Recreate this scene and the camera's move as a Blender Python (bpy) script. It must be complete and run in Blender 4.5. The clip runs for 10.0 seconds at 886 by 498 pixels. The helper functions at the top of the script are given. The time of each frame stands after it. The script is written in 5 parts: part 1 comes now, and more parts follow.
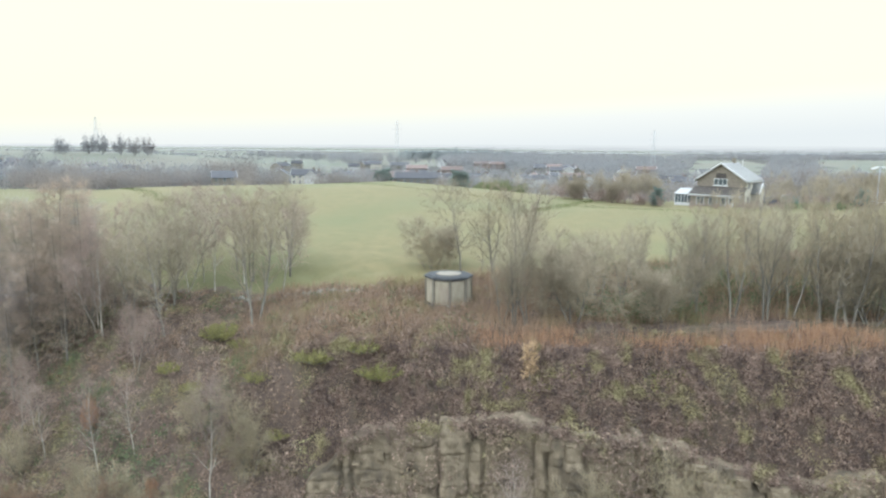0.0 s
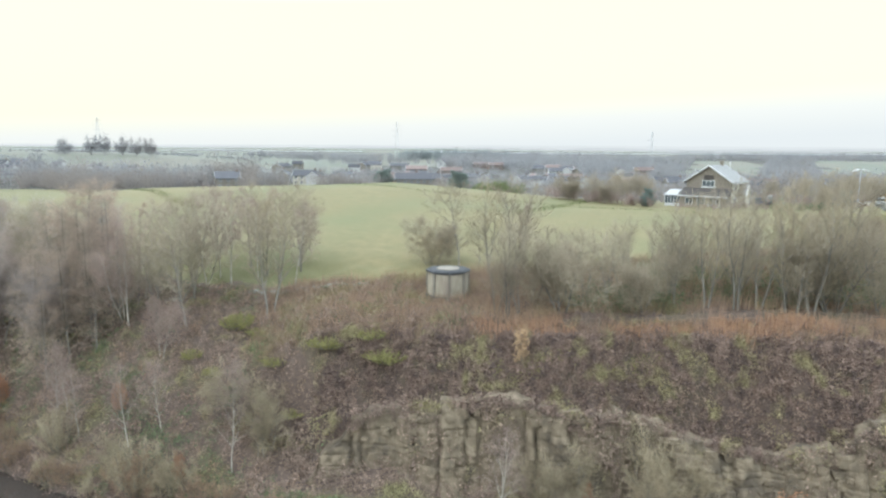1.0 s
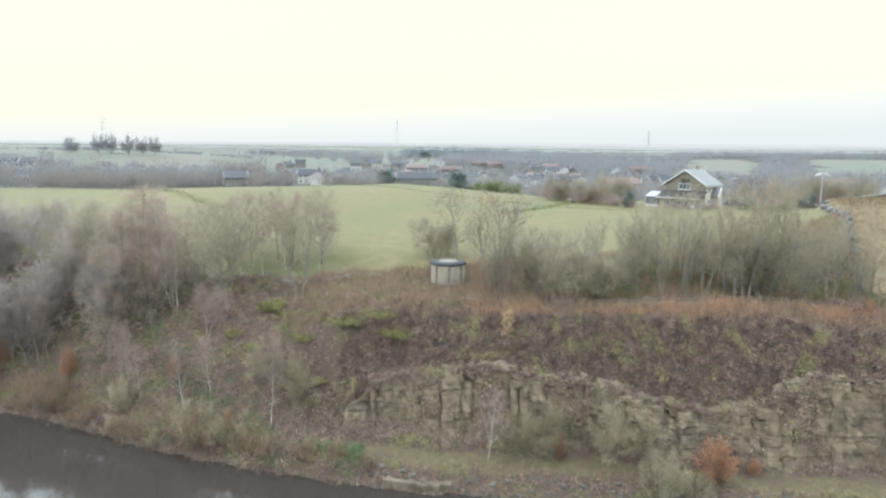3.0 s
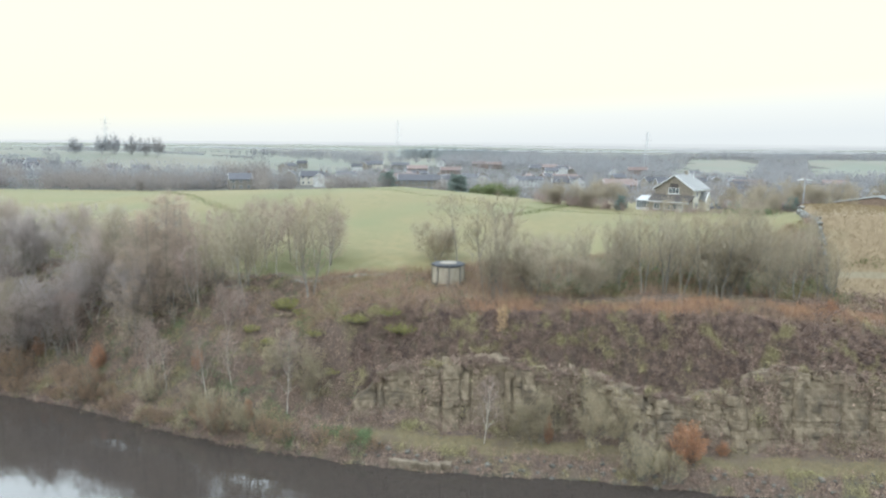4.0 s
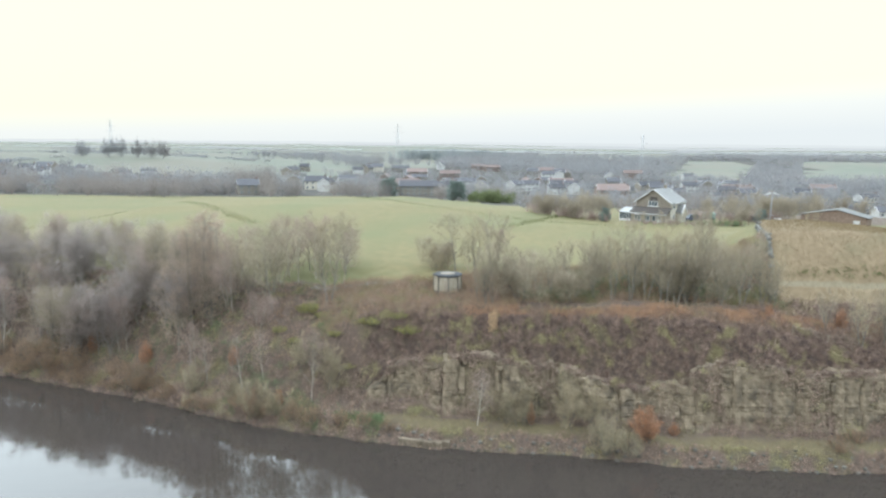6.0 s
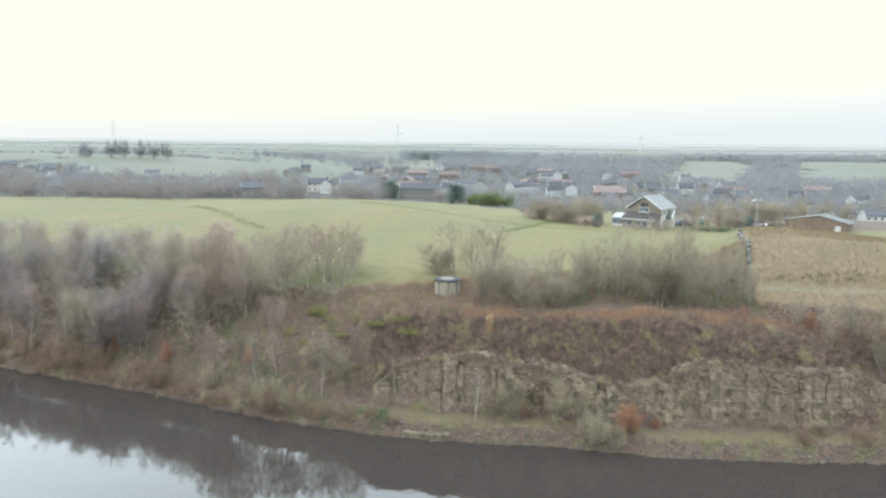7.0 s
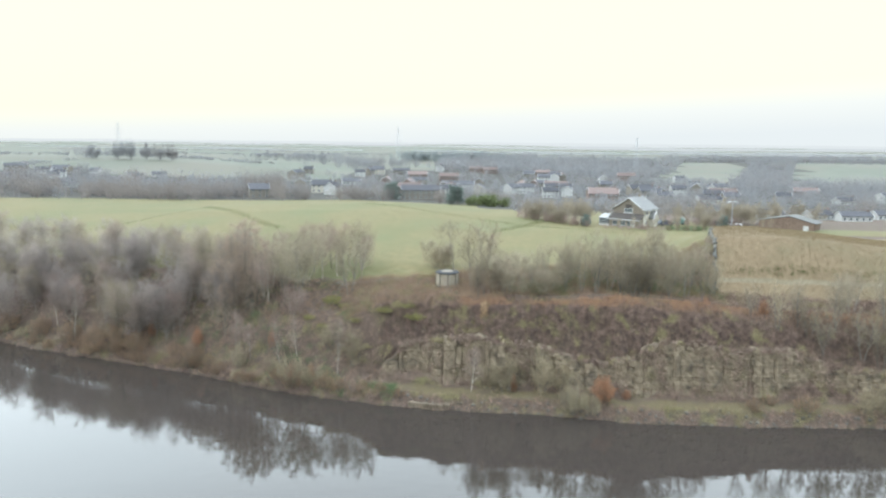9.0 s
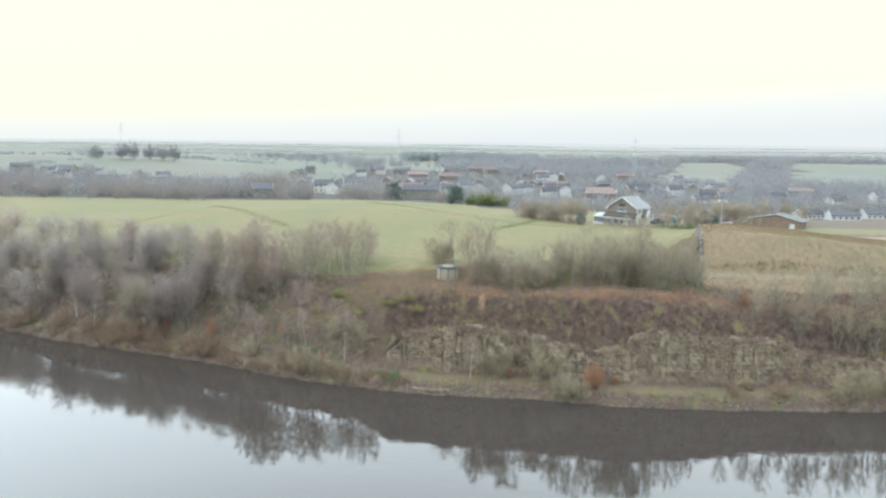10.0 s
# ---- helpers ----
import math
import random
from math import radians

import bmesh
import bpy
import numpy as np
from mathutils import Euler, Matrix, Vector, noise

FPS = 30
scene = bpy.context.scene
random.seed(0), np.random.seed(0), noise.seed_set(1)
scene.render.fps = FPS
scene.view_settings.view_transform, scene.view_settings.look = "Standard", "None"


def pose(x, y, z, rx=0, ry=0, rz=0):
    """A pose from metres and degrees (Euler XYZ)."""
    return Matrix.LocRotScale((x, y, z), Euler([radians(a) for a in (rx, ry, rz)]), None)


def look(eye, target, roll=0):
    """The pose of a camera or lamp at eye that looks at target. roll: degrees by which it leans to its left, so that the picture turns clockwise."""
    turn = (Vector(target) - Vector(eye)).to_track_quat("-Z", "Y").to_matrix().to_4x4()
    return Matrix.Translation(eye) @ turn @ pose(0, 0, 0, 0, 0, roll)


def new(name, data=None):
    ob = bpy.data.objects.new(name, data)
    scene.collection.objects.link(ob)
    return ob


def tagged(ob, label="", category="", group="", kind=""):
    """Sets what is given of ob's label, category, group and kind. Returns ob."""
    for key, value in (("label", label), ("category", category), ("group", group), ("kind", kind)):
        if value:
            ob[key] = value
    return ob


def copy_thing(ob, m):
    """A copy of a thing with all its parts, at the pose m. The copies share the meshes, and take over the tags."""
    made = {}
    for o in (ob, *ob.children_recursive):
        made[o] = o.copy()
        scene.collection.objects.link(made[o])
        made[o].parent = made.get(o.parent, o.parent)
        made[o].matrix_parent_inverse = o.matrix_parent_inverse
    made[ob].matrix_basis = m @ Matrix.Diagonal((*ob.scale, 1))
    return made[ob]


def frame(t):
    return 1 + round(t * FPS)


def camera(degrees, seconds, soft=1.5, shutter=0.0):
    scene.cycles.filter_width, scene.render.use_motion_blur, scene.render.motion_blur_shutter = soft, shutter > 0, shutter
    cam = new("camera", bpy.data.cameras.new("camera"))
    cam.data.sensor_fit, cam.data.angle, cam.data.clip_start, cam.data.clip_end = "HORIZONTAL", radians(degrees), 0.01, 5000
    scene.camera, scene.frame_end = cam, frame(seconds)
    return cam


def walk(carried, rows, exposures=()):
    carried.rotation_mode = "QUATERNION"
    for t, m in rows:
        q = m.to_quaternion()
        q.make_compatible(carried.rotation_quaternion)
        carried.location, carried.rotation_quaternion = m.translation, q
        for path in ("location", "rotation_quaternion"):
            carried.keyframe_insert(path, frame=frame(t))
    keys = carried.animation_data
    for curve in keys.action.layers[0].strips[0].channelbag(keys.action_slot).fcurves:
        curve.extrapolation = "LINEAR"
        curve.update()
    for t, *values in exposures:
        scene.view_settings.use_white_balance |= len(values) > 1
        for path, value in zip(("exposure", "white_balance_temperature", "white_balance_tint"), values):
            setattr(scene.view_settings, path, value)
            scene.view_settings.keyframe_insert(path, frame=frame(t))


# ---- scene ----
cam = camera(67.4, 10.0, soft=2.3)
PATH = [
    (0, (-0.092, -1.024, 26.390), (-0.136, 0.956, 26.089), 0.27),
    (0.5, (-0.065, -3.350, 26.564), (-0.109, -1.370, 26.266), 0.29),
    (1, (-0.040, -5.871, 26.805), (-0.082, -3.891, 26.505), 0.32),
    (1.5, (-0.015, -8.546, 26.938), (-0.057, -6.566, 26.640), 0.34),
    (2, (0.010, -11.340, 27.150), (-0.032, -9.360, 26.853), 0.37),
    (2.5, (0.033, -14.224, 27.704), (-0.008, -12.244, 27.401), 0.39),
    (3.8, (0.092, -21.993, 29.430), (0.052, -20.013, 29.119), 0.45),
    (4, (0.100, -23.211, 29.680), (0.060, -21.231, 29.370), 0.46),
    (4.5, (0.121, -26.273, 30.482), (0.082, -24.293, 30.172), 0.48),
    (5, (0.141, -29.355, 31.416), (0.102, -27.375, 31.107), 0.49),
    (5.5, (0.160, -32.453, 32.360), (0.122, -30.473, 32.050), 0.51),
    (7, (0.214, -41.829, 35.562), (0.178, -39.849, 35.246), 0.56),
    (7.5, (0.231, -44.983, 36.382), (0.195, -43.003, 36.068), 0.57),
    (8, (0.247, -48.152, 36.654), (0.211, -46.172, 36.339), 0.58),
    (8.5, (0.262, -51.335, 36.803), (0.227, -49.355, 36.488), 0.59),
    (9, (0.276, -54.529, 36.854), (0.242, -52.549, 36.540), 0.60),
    (9.5, (0.290, -57.730, 36.998), (0.256, -55.750, 36.684), 0.61),
    (10, (0.303, -60.930, 37.175), (0.269, -58.950, 36.861), 0.62),
]
walk(cam, [(t, look(eye, target, roll)) for t, eye, target, roll in PATH])

# ---- sky and light: a bright overcast winter day ----
SUN_AZ, SUN_EL = -105.0, 52.0
world = bpy.data.worlds.new("overcast_sky")
scene.world = world
world.use_nodes = True
wn, wl = world.node_tree.nodes, world.node_tree.links
wn.clear()
w_out, w_bg = wn.new("ShaderNodeOutputWorld"), wn.new("ShaderNodeBackground")
w_sky = wn.new("ShaderNodeTexSky")
w_sky.sky_type, w_sky.sun_disc = "NISHITA", False
w_sky.sun_elevation, w_sky.sun_rotation = radians(SUN_EL), radians(SUN_AZ)
w_sky.air_density, w_sky.dust_density, w_sky.ozone_density = 1.0, 6.0, 1.0
w_co, w_up = wn.new("ShaderNodeTexCoord"), wn.new("ShaderNodeVectorMath")
w_up.operation = "DOT_PRODUCT"
w_up.inputs[1].default_value = (-0.045, 0.0, 1.0)  # the mist lies a little deeper in the east
w_ramp = wn.new("ShaderNodeValToRGB")
# cloud cover: dull and bluish low down, three times as bright overhead
stops = w_ramp.color_ramp.elements
stops[0].position, stops[0].color = 0.0, (0.315, 0.340, 0.350, 1)
stops[1].position, stops[1].color = 1.0, (1.40, 1.68, 1.95, 1)
for pos, col in ((0.035, (0.350, 0.368, 0.360, 1)), (0.065, (0.395, 0.395, 0.325, 1)), (0.21, (0.44, 0.44, 0.315, 1)), (0.30, (1.68, 1.90, 2.02, 1)), (0.45, (2.02, 2.38, 2.58, 1)), (0.70, (1.62, 1.91, 2.17, 1))):
    stops.new(pos).color = col
w_gain = wn.new("ShaderNodeMix")
w_gain.data_type, w_gain.blend_type = "RGBA", "ADD"
w_gain.inputs["Factor"].default_value = 1.0
w_dim = wn.new("ShaderNodeMix")
w_dim.data_type, w_dim.blend_type = "RGBA", "MULTIPLY"
w_dim.inputs["Factor"].default_value = 1.0
w_dim.inputs["B"].default_value = (0.008, 0.008, 0.008, 1)
wl.new(w_co.outputs["Generated"], w_up.inputs[0])
wl.new(w_up.outputs["Value"], w_ramp.inputs["Fac"])
wl.new(w_sky.outputs["Color"], w_dim.inputs["A"])
wl.new(w_ramp.outputs["Color"], w_gain.inputs["A"])
wl.new(w_dim.outputs["Result"], w_gain.inputs["B"])
wl.new(w_gain.outputs["Result"], w_bg.inputs["Color"])
w_bg.inputs["Strength"].default_value = 2.6
wl.new(w_bg.outputs[0], w_out.inputs[0])
sun = new("sun", bpy.data.lights.new("sun", "SUN"))
sun.data.energy, sun.data.angle, sun.data.color = 1.0, radians(25), (1.0, 0.95, 0.86)
sun.matrix_world = look((0, 0, 200), (-200 * math.sin(radians(SUN_AZ)) * math.cos(radians(SUN_EL)) * 1.0, -200 * math.cos(radians(SUN_AZ)) * math.cos(radians(SUN_EL)), 200 - 200 * math.sin(radians(SUN_EL))))


# ---- materials ----
def mat(name, dark, light, size=1.0, rough=0.85, bump=0.0, bump_size=None, vary=0.0, island=False, third=None, third_size=12.0, third_at=(0.5, 0.7), metal=0.0, stretch=(1, 1, 1), gloss=0.2, thin=0.0):
    """A surface with two colours in a fine noise, an optional third in large patches, relief, and a change of
    value from object to object (vary) or from leaf to leaf (island)."""
    m = bpy.data.materials.new(name)
    m.use_nodes = True
    n, l = m.node_tree.nodes, m.node_tree.links
    b = n["Principled BSDF"]
    b.inputs["Roughness"].default_value, b.inputs["Metallic"].default_value = rough, metal
    b.inputs["Specular IOR Level"].default_value = gloss
    geo, mapping = n.new("ShaderNodeNewGeometry"), n.new("ShaderNodeMapping")
    mapping.inputs["Scale"].default_value = stretch
    l.new(geo.outputs["Position"], mapping.inputs["Vector"])
    tex = n.new("ShaderNodeTexNoise")
    tex.inputs["Scale"].default_value, tex.inputs["Detail"].default_value, tex.inputs["Roughness"].default_value = 1.0 / size, 5, 0.65
    l.new(mapping.outputs[0], tex.inputs["Vector"])
    ramp = n.new("ShaderNodeValToRGB")
    ramp.color_ramp.elements[0].position, ramp.color_ramp.elements[1].position = 0.36, 0.66
    ramp.color_ramp.elements[0].color, ramp.color_ramp.elements[1].color = (*dark, 1), (*light, 1)
    fac = tex.outputs["Fac"]
    if island:
        mix = n.new("ShaderNodeMix")
        share = 0.6 if island is True else island
        mix.inputs["Factor"].default_value = share
        l.new(tex.outputs["Fac"], mix.inputs["A"])
        l.new(geo.outputs["Random Per Island"], mix.inputs["B"])
        fac = mix.outputs["Result"]
        ramp.color_ramp.elements[0].position, ramp.color_ramp.elements[1].position = 0.43 - 0.38 * share, 0.59 + 0.38 * share
    l.new(fac, ramp.inputs["Fac"])
    colour = ramp.outputs["Color"]
    if third:
        big = n.new("ShaderNodeTexNoise")
        big.inputs["Scale"].default_value, big.inputs["Detail"].default_value = 1.0 / third_size, 4
        l.new(geo.outputs["Position"], big.inputs["Vector"])
        edge = n.new("ShaderNodeMapRange")
        edge.inputs["From Min"].default_value, edge.inputs["From Max"].default_value = third_at
        l.new(big.outputs["Fac"], edge.inputs["Value"])
        mix = n.new("ShaderNodeMix")
        mix.data_type = "RGBA"
        mix.inputs["B"].default_value = (*third, 1)
        l.new(edge.outputs["Result"], mix.inputs["Factor"])
        l.new(colour, mix.inputs["A"])
        colour = mix.outputs["Result"]
    if vary:
        info, hsv, rng_map = n.new("ShaderNodeObjectInfo"), n.new("ShaderNodeHueSaturation"), n.new("ShaderNodeMapRange")
        rng_map.inputs["To Min"].default_value, rng_map.inputs["To Max"].default_value = 1 - vary, 1 + vary
        l.new(info.outputs["Random"], rng_map.inputs["Value"])
        l.new(rng_map.outputs["Result"], hsv.inputs["Value"])
        l.new(colour, hsv.inputs["Color"])
        colour = hsv.outputs["Color"]
    l.new(colour, b.inputs["Base Color"])
    if thin:
        sheer, both = n.new("ShaderNodeBsdfTranslucent"), n.new("ShaderNodeMixShader")
        both.inputs[0].default_value = thin
        l.new(colour, sheer.inputs["Color"])
        l.new(b.outputs[0], both.inputs[1])
        l.new(sheer.outputs[0], both.inputs[2])
        l.new(both.outputs[0], n["Material Output"].inputs["Surface"])
    if bump:
        fine = n.new("ShaderNodeTexNoise")
        fine.inputs["Scale"].default_value, fine.inputs["Detail"].default_value = 1.0 / (bump_size or size * 0.4), 6
        l.new(mapping.outputs[0], fine.inputs["Vector"])
        bp = n.new("ShaderNodeBump")
        bp.inputs["Strength"].default_value, bp.inputs["Distance"].default_value = 0.8, bump
        l.new(fine.outputs["Fac"], bp.inputs["Height"])
        l.new(bp.outputs["Normal"], b.inputs["Normal"])
    return m


def plain(name, col, rough=0.6, size=0.6, spread=0.12, **more):
    return mat(name, [c * (1 - spread) for c in col], [c * (1 + spread) for c in col], size, rough, **more)


M_PASTURE = mat("pasture_grass", (0.0765, 0.0670, 0.0295), (0.1010, 0.0835, 0.0395), 1.6, 0.95, 0.05, 0.2, third=(0.0730, 0.0710, 0.0315), third_size=22, third_at=(0.44, 0.64))
M_ROUGH = mat("rough_tussock_grass", (0.104, 0.077, 0.047), (0.140, 0.105, 0.066), 0.8, 0.95, 0.05, 0.25, third=(0.092, 0.078, 0.046), third_size=9)
M_SOIL = mat("scrubby_soil", (0.048, 0.035, 0.028), (0.080, 0.056, 0.043), 0.5, 0.95, 0.12, 0.2, third=(0.062, 0.052, 0.032), third_size=3)
M_LEDGE = mat("ledge_turf", (0.058, 0.047, 0.025), (0.088, 0.071, 0.040), 0.5, 0.95, 0.06, 0.15, third=(0.060, 0.046, 0.032), third_size=2.5)
M_BED = mat("lake_bed", (0.03, 0.027, 0.02), (0.05, 0.042, 0.03), 1.0, 0.9)
# far fields: haze mixed into the base colour, greyer and bluer than grass
M_HAZED_FIELD = mat("hazed_far_pasture", (0.063, 0.068, 0.052), (0.077, 0.081, 0.063), 30, 0.95, third=(0.080, 0.075, 0.059), third_size=140, third_at=(0.45, 0.6))
M_TOWN = mat("valley_leaf_litter", (0.052, 0.050, 0.046), (0.074, 0.071, 0.065), 6, 0.95, gloss=0.0)
M_PATH = mat("worn_path", (0.045, 0.047, 0.05), (0.07, 0.072, 0.075), 0.5, 0.9, 0.02, 0.1)
M_STEM = mat("pinkish_dead_stems", (0.148, 0.102, 0.071), (0.262, 0.18, 0.125), 1.2, 0.9, island=True, third=(0.155, 0.128, 0.07), third_size=4, gloss=0.0)
M_TRACK = mat("pale_track", (0.105, 0.087, 0.057), (0.14, 0.117, 0.08), 0.6, 0.9, 0.04, 0.15)

M_WATER = bpy.data.materials.new("lake_water")
M_WATER.use_nodes = True
n, l = M_WATER.node_tree.nodes, M_WATER.node_tree.links
b = n["Principled BSDF"]
b.inputs["Base Color"].default_value = (0.026, 0.0215, 0.0185, 1)
b.inputs["Roughness"].default_value, b.inputs["IOR"].default_value = 0.02, 1.333
geo, mapping, tex, bp = n.new("ShaderNodeNewGeometry"), n.new("ShaderNodeMapping"), n.new("ShaderNodeTexNoise"), n.new("ShaderNodeBump")
mapping.inputs["Scale"].default_value = (0.5, 1.0, 1.0)
tex.inputs["Scale"].default_value, tex.inputs["Detail"].default_value = 0.7, 3
bp.inputs["Strength"].default_value, bp.inputs["Distance"].default_value = 0.3, 0.03
l.new(geo.outputs["Position"], mapping.inputs["Vector"])
l.new(mapping.outputs[0], tex.inputs["Vector"])
l.new(tex.outputs["Fac"], bp.inputs["Height"])
l.new(bp.outputs["Normal"], b.inputs["Normal"])

M_ROCKBASE = mat("weathered_rock_face", (0.07, 0.055, 0.039), (0.128, 0.103, 0.076), 0.7, 0.9, 0.12, 0.3, third=(0.052, 0.039, 0.027), third_size=1.6, stretch=(1, 1, 0.6))
M_ROCK = mat("quarried_sandstone", (0.086, 0.067, 0.046), (0.150, 0.119, 0.083), 0.6, 0.92, 0.12, 0.22, vary=0.12, third=(0.060, 0.048, 0.035), third_size=1.5, third_at=(0.5, 0.68), stretch=(1, 1, 0.35))
M_STONE = mat("pale_field_stone", (0.12, 0.12, 0.105), (0.21, 0.21, 0.19), 0.3, 0.9, 0.02, vary=0.2)
M_RUBBLE = mat("shore_stone", (0.045, 0.042, 0.036), (0.1, 0.094, 0.08), 0.4, 0.9, 0.03, vary=0.3)
M_BARK = mat("grey_brown_bark", (0.090, 0.082, 0.070), (0.160, 0.145, 0.123), 0.25, 0.95, 0.01, vary=0.2, stretch=(1, 1, 0.2))
M_BIRCH = mat("birch_bark", (0.165, 0.150, 0.126), (0.325, 0.30, 0.258), 0.3, 0.8, 0.005, vary=0.15, stretch=(1, 1, 0.4))
M_TW_BIRCH = mat("birch_twigs", (0.182, 0.137, 0.118), (0.260, 0.198, 0.170), 1.5, 0.9, island=0.5, vary=0.15, gloss=0.0, thin=0.5)
M_TW_GREY = mat("grey_brown_twigs", (0.178, 0.150, 0.110), (0.262, 0.223, 0.166), 1.5, 0.9, island=0.35, vary=0.12, gloss=0.0, thin=0.5)
M_TW_OLIVE = mat("willow_twigs", (0.200, 0.165, 0.112), (0.295, 0.247, 0.172), 1.2, 0.9, island=0.4, vary=0.15, gloss=0.0, thin=0.5)
M_TW_STRAW = mat("osier_wands", (0.240, 0.200, 0.134), (0.340, 0.285, 0.195), 1.2, 0.9, island=0.4, vary=0.1, gloss=0.0, thin=0.5)
M_TW_LARCH = mat("larch_twigs", (0.230, 0.190, 0.156), (0.350, 0.270, 0.206), 2.0, 0.9, island=0.4, vary=0.1, gloss=0.0, thin=0.55)
# greyed colour and high thin value imitate haze over the western wood
M_TW_HAZED = mat("hazed_wood_twigs", (0.218, 0.189, 0.175), (0.272, 0.236, 0.216), 2.5, 0.9, island=0.25, vary=0.10, gloss=0.0, thin=0.8, third=(0.270, 0.214, 0.176), third_size=14)
M_LEAF_RUST = mat("rusty_leaves", (0.20, 0.098, 0.055), (0.34, 0.180, 0.104), 0.8, 0.8, island=0.5, vary=0.12, thin=0.45)
M_LEAF_BROWN = mat("brown_winter_leaves", (0.165, 0.112, 0.076), (0.245, 0.168, 0.114), 0.8, 0.85, island=0.4, vary=0.15, gloss=0.0, thin=0.45)
M_BRAMBLE = mat("bramble_and_heather", (0.094, 0.072, 0.062), (0.250, 0.180, 0.138), 0.9, 0.85, island=0.3, third=(0.180, 0.160, 0.088), third_size=3.0, third_at=(0.52, 0.62), gloss=0.0)
M_HEATHER = mat("dark_heather_and_bramble", (0.074, 0.055, 0.050), (0.205, 0.145, 0.114), 0.9, 0.9, island=0.15, third=(0.186, 0.158, 0.090), third_size=2.2, third_at=(0.54, 0.64), gloss=0.0)
M_REED = mat("dry_willowherb", (0.2, 0.118, 0.074), (0.31, 0.19, 0.122), 1.0, 0.9, island=True, gloss=0.0)
M_STRAW = mat("straw_grass", (0.116, 0.088, 0.052), (0.166, 0.128, 0.078), 1.0, 0.9, island=0.4, gloss=0.0)
M_GREENS = mat("bright_moss_and_gorse", (0.112, 0.105, 0.038), (0.205, 0.184, 0.070), 0.8, 0.85, island=0.4)
M_IVY = mat("evergreen_leaves", (0.0403, 0.0598, 0.0299), (0.0978, 0.1323, 0.0575), 0.8, 0.7, island=True)
# far woods: base colour paled and greyed to stand in for haze
M_HAZED_WOOD = mat("hazed_bare_wood", (0.168, 0.168, 0.172), (0.200, 0.199, 0.202), 6, 0.95, island=0.3, third=(0.196, 0.182, 0.176), third_size=40, gloss=0.0, thin=0.55)
M_BELT = mat("bare_belt_wood", (0.160, 0.141, 0.127), (0.200, 0.178, 0.162), 6, 0.95, island=0.3, third=(0.142, 0.138, 0.138), third_size=16, gloss=0.0, thin=0.55)
M_HEDGE = mat("garden_conifer_hedge", (0.080, 0.096, 0.046), (0.125, 0.142, 0.070), 2, 0.9, island=True, gloss=0.0, thin=0.35)
# evergreens and conifers carry haze in their pale, bluish base colours
M_HAZED_GREEN = mat("hazed_evergreens", (0.11, 0.138, 0.122), (0.15, 0.18, 0.158), 4, 0.95, island=True, gloss=0.0, thin=0.35)
M_HAZED_CONIFER = mat("hazed_conifers", (0.150, 0.165, 0.165), (0.175, 0.190, 0.188), 4, 0.95, island=0.3, gloss=0.0, thin=0.5)
M_CONCRETE = mat("weathered_concrete", (0.17, 0.146, 0.11), (0.24, 0.21, 0.162), 0.5, 0.9, 0.006, stretch=(1, 1, 0.35))
M_CONC_DARK = mat("dark_concrete", (0.06, 0.058, 0.053), (0.1, 0.095, 0.086), 0.4, 0.9, 0.006)
M_POST = mat("brown_grey_concrete", (0.105, 0.092, 0.074), (0.155, 0.138, 0.114), 0.4, 0.9, 0.005)
M_GOLD = mat("pale_golden_leaves", (0.30, 0.205, 0.122), (0.42, 0.300, 0.190), 0.8, 0.85, island=True, gloss=0.0, thin=0.4)
M_FELT = mat("pale_roof_sheet", (0.15, 0.15, 0.145), (0.2, 0.2, 0.19), 0.5, 0.5)
M_ROOFFELT = mat("dark_roof_felt", (0.030, 0.031, 0.033), (0.048, 0.049, 0.051), 0.5, 0.9, gloss=0.1)
M_WALLSTONE = mat("lichened_wall_stone", (0.075, 0.074, 0.068), (0.130, 0.128, 0.118), 0.3, 0.9, 0.02, vary=0.25)
M_BRICK = mat("brown_brick", (0.105, 0.090, 0.072), (0.165, 0.142, 0.115), 0.25, 0.9, 0.004, vary=0.12)
# brick red muted in the base colour, as haze would mute it
M_BRICK_RED = mat("red_brick", (0.1, 0.075, 0.063), (0.14, 0.105, 0.092), 0.5, 0.9, vary=0.2)
M_STONEWALL = mat("gritstone_wall", (0.10, 0.09, 0.077), (0.165, 0.148, 0.125), 0.6, 0.9, vary=0.25)
M_RENDER = mat("white_render", (0.24, 0.24, 0.23), (0.34, 0.34, 0.325), 0.8, 0.8, vary=0.08)
M_CREAM = mat("cream_render", (0.26, 0.24, 0.2), (0.34, 0.315, 0.265), 0.8, 0.8)
M_UPVC = plain("white_plastic_frame", (0.34, 0.34, 0.33), 0.5, spread=0.05)
M_SLATE = mat("grey_slate", (0.046, 0.046, 0.050), (0.072, 0.072, 0.078), 0.6, 0.85, vary=0.2, gloss=0.03)
M_TILE = mat("concrete_roof_tiles", (0.068, 0.068, 0.066), (0.096, 0.095, 0.091), 0.4, 0.5, 0.01, vary=0.05)
M_TILE_DARK = mat("dark_brown_tiles", (0.036, 0.032, 0.029), (0.058, 0.051, 0.046), 0.4, 0.85, 0.01, gloss=0.1)
# roof red likewise dulled in its colour to imitate haze
M_TILE_RED = mat("red_roof_tiles", (0.095, 0.072, 0.066), (0.125, 0.096, 0.088), 0.8, 0.9, vary=0.2, gloss=0.1)
M_GLASS = plain("window_glass", (0.05, 0.06, 0.065), 0.08, spread=0.05)
M_WOOD = mat("weathered_timber", (0.0992, 0.0775, 0.0558), (0.174, 0.143, 0.105), 0.3, 0.9, vary=0.15)
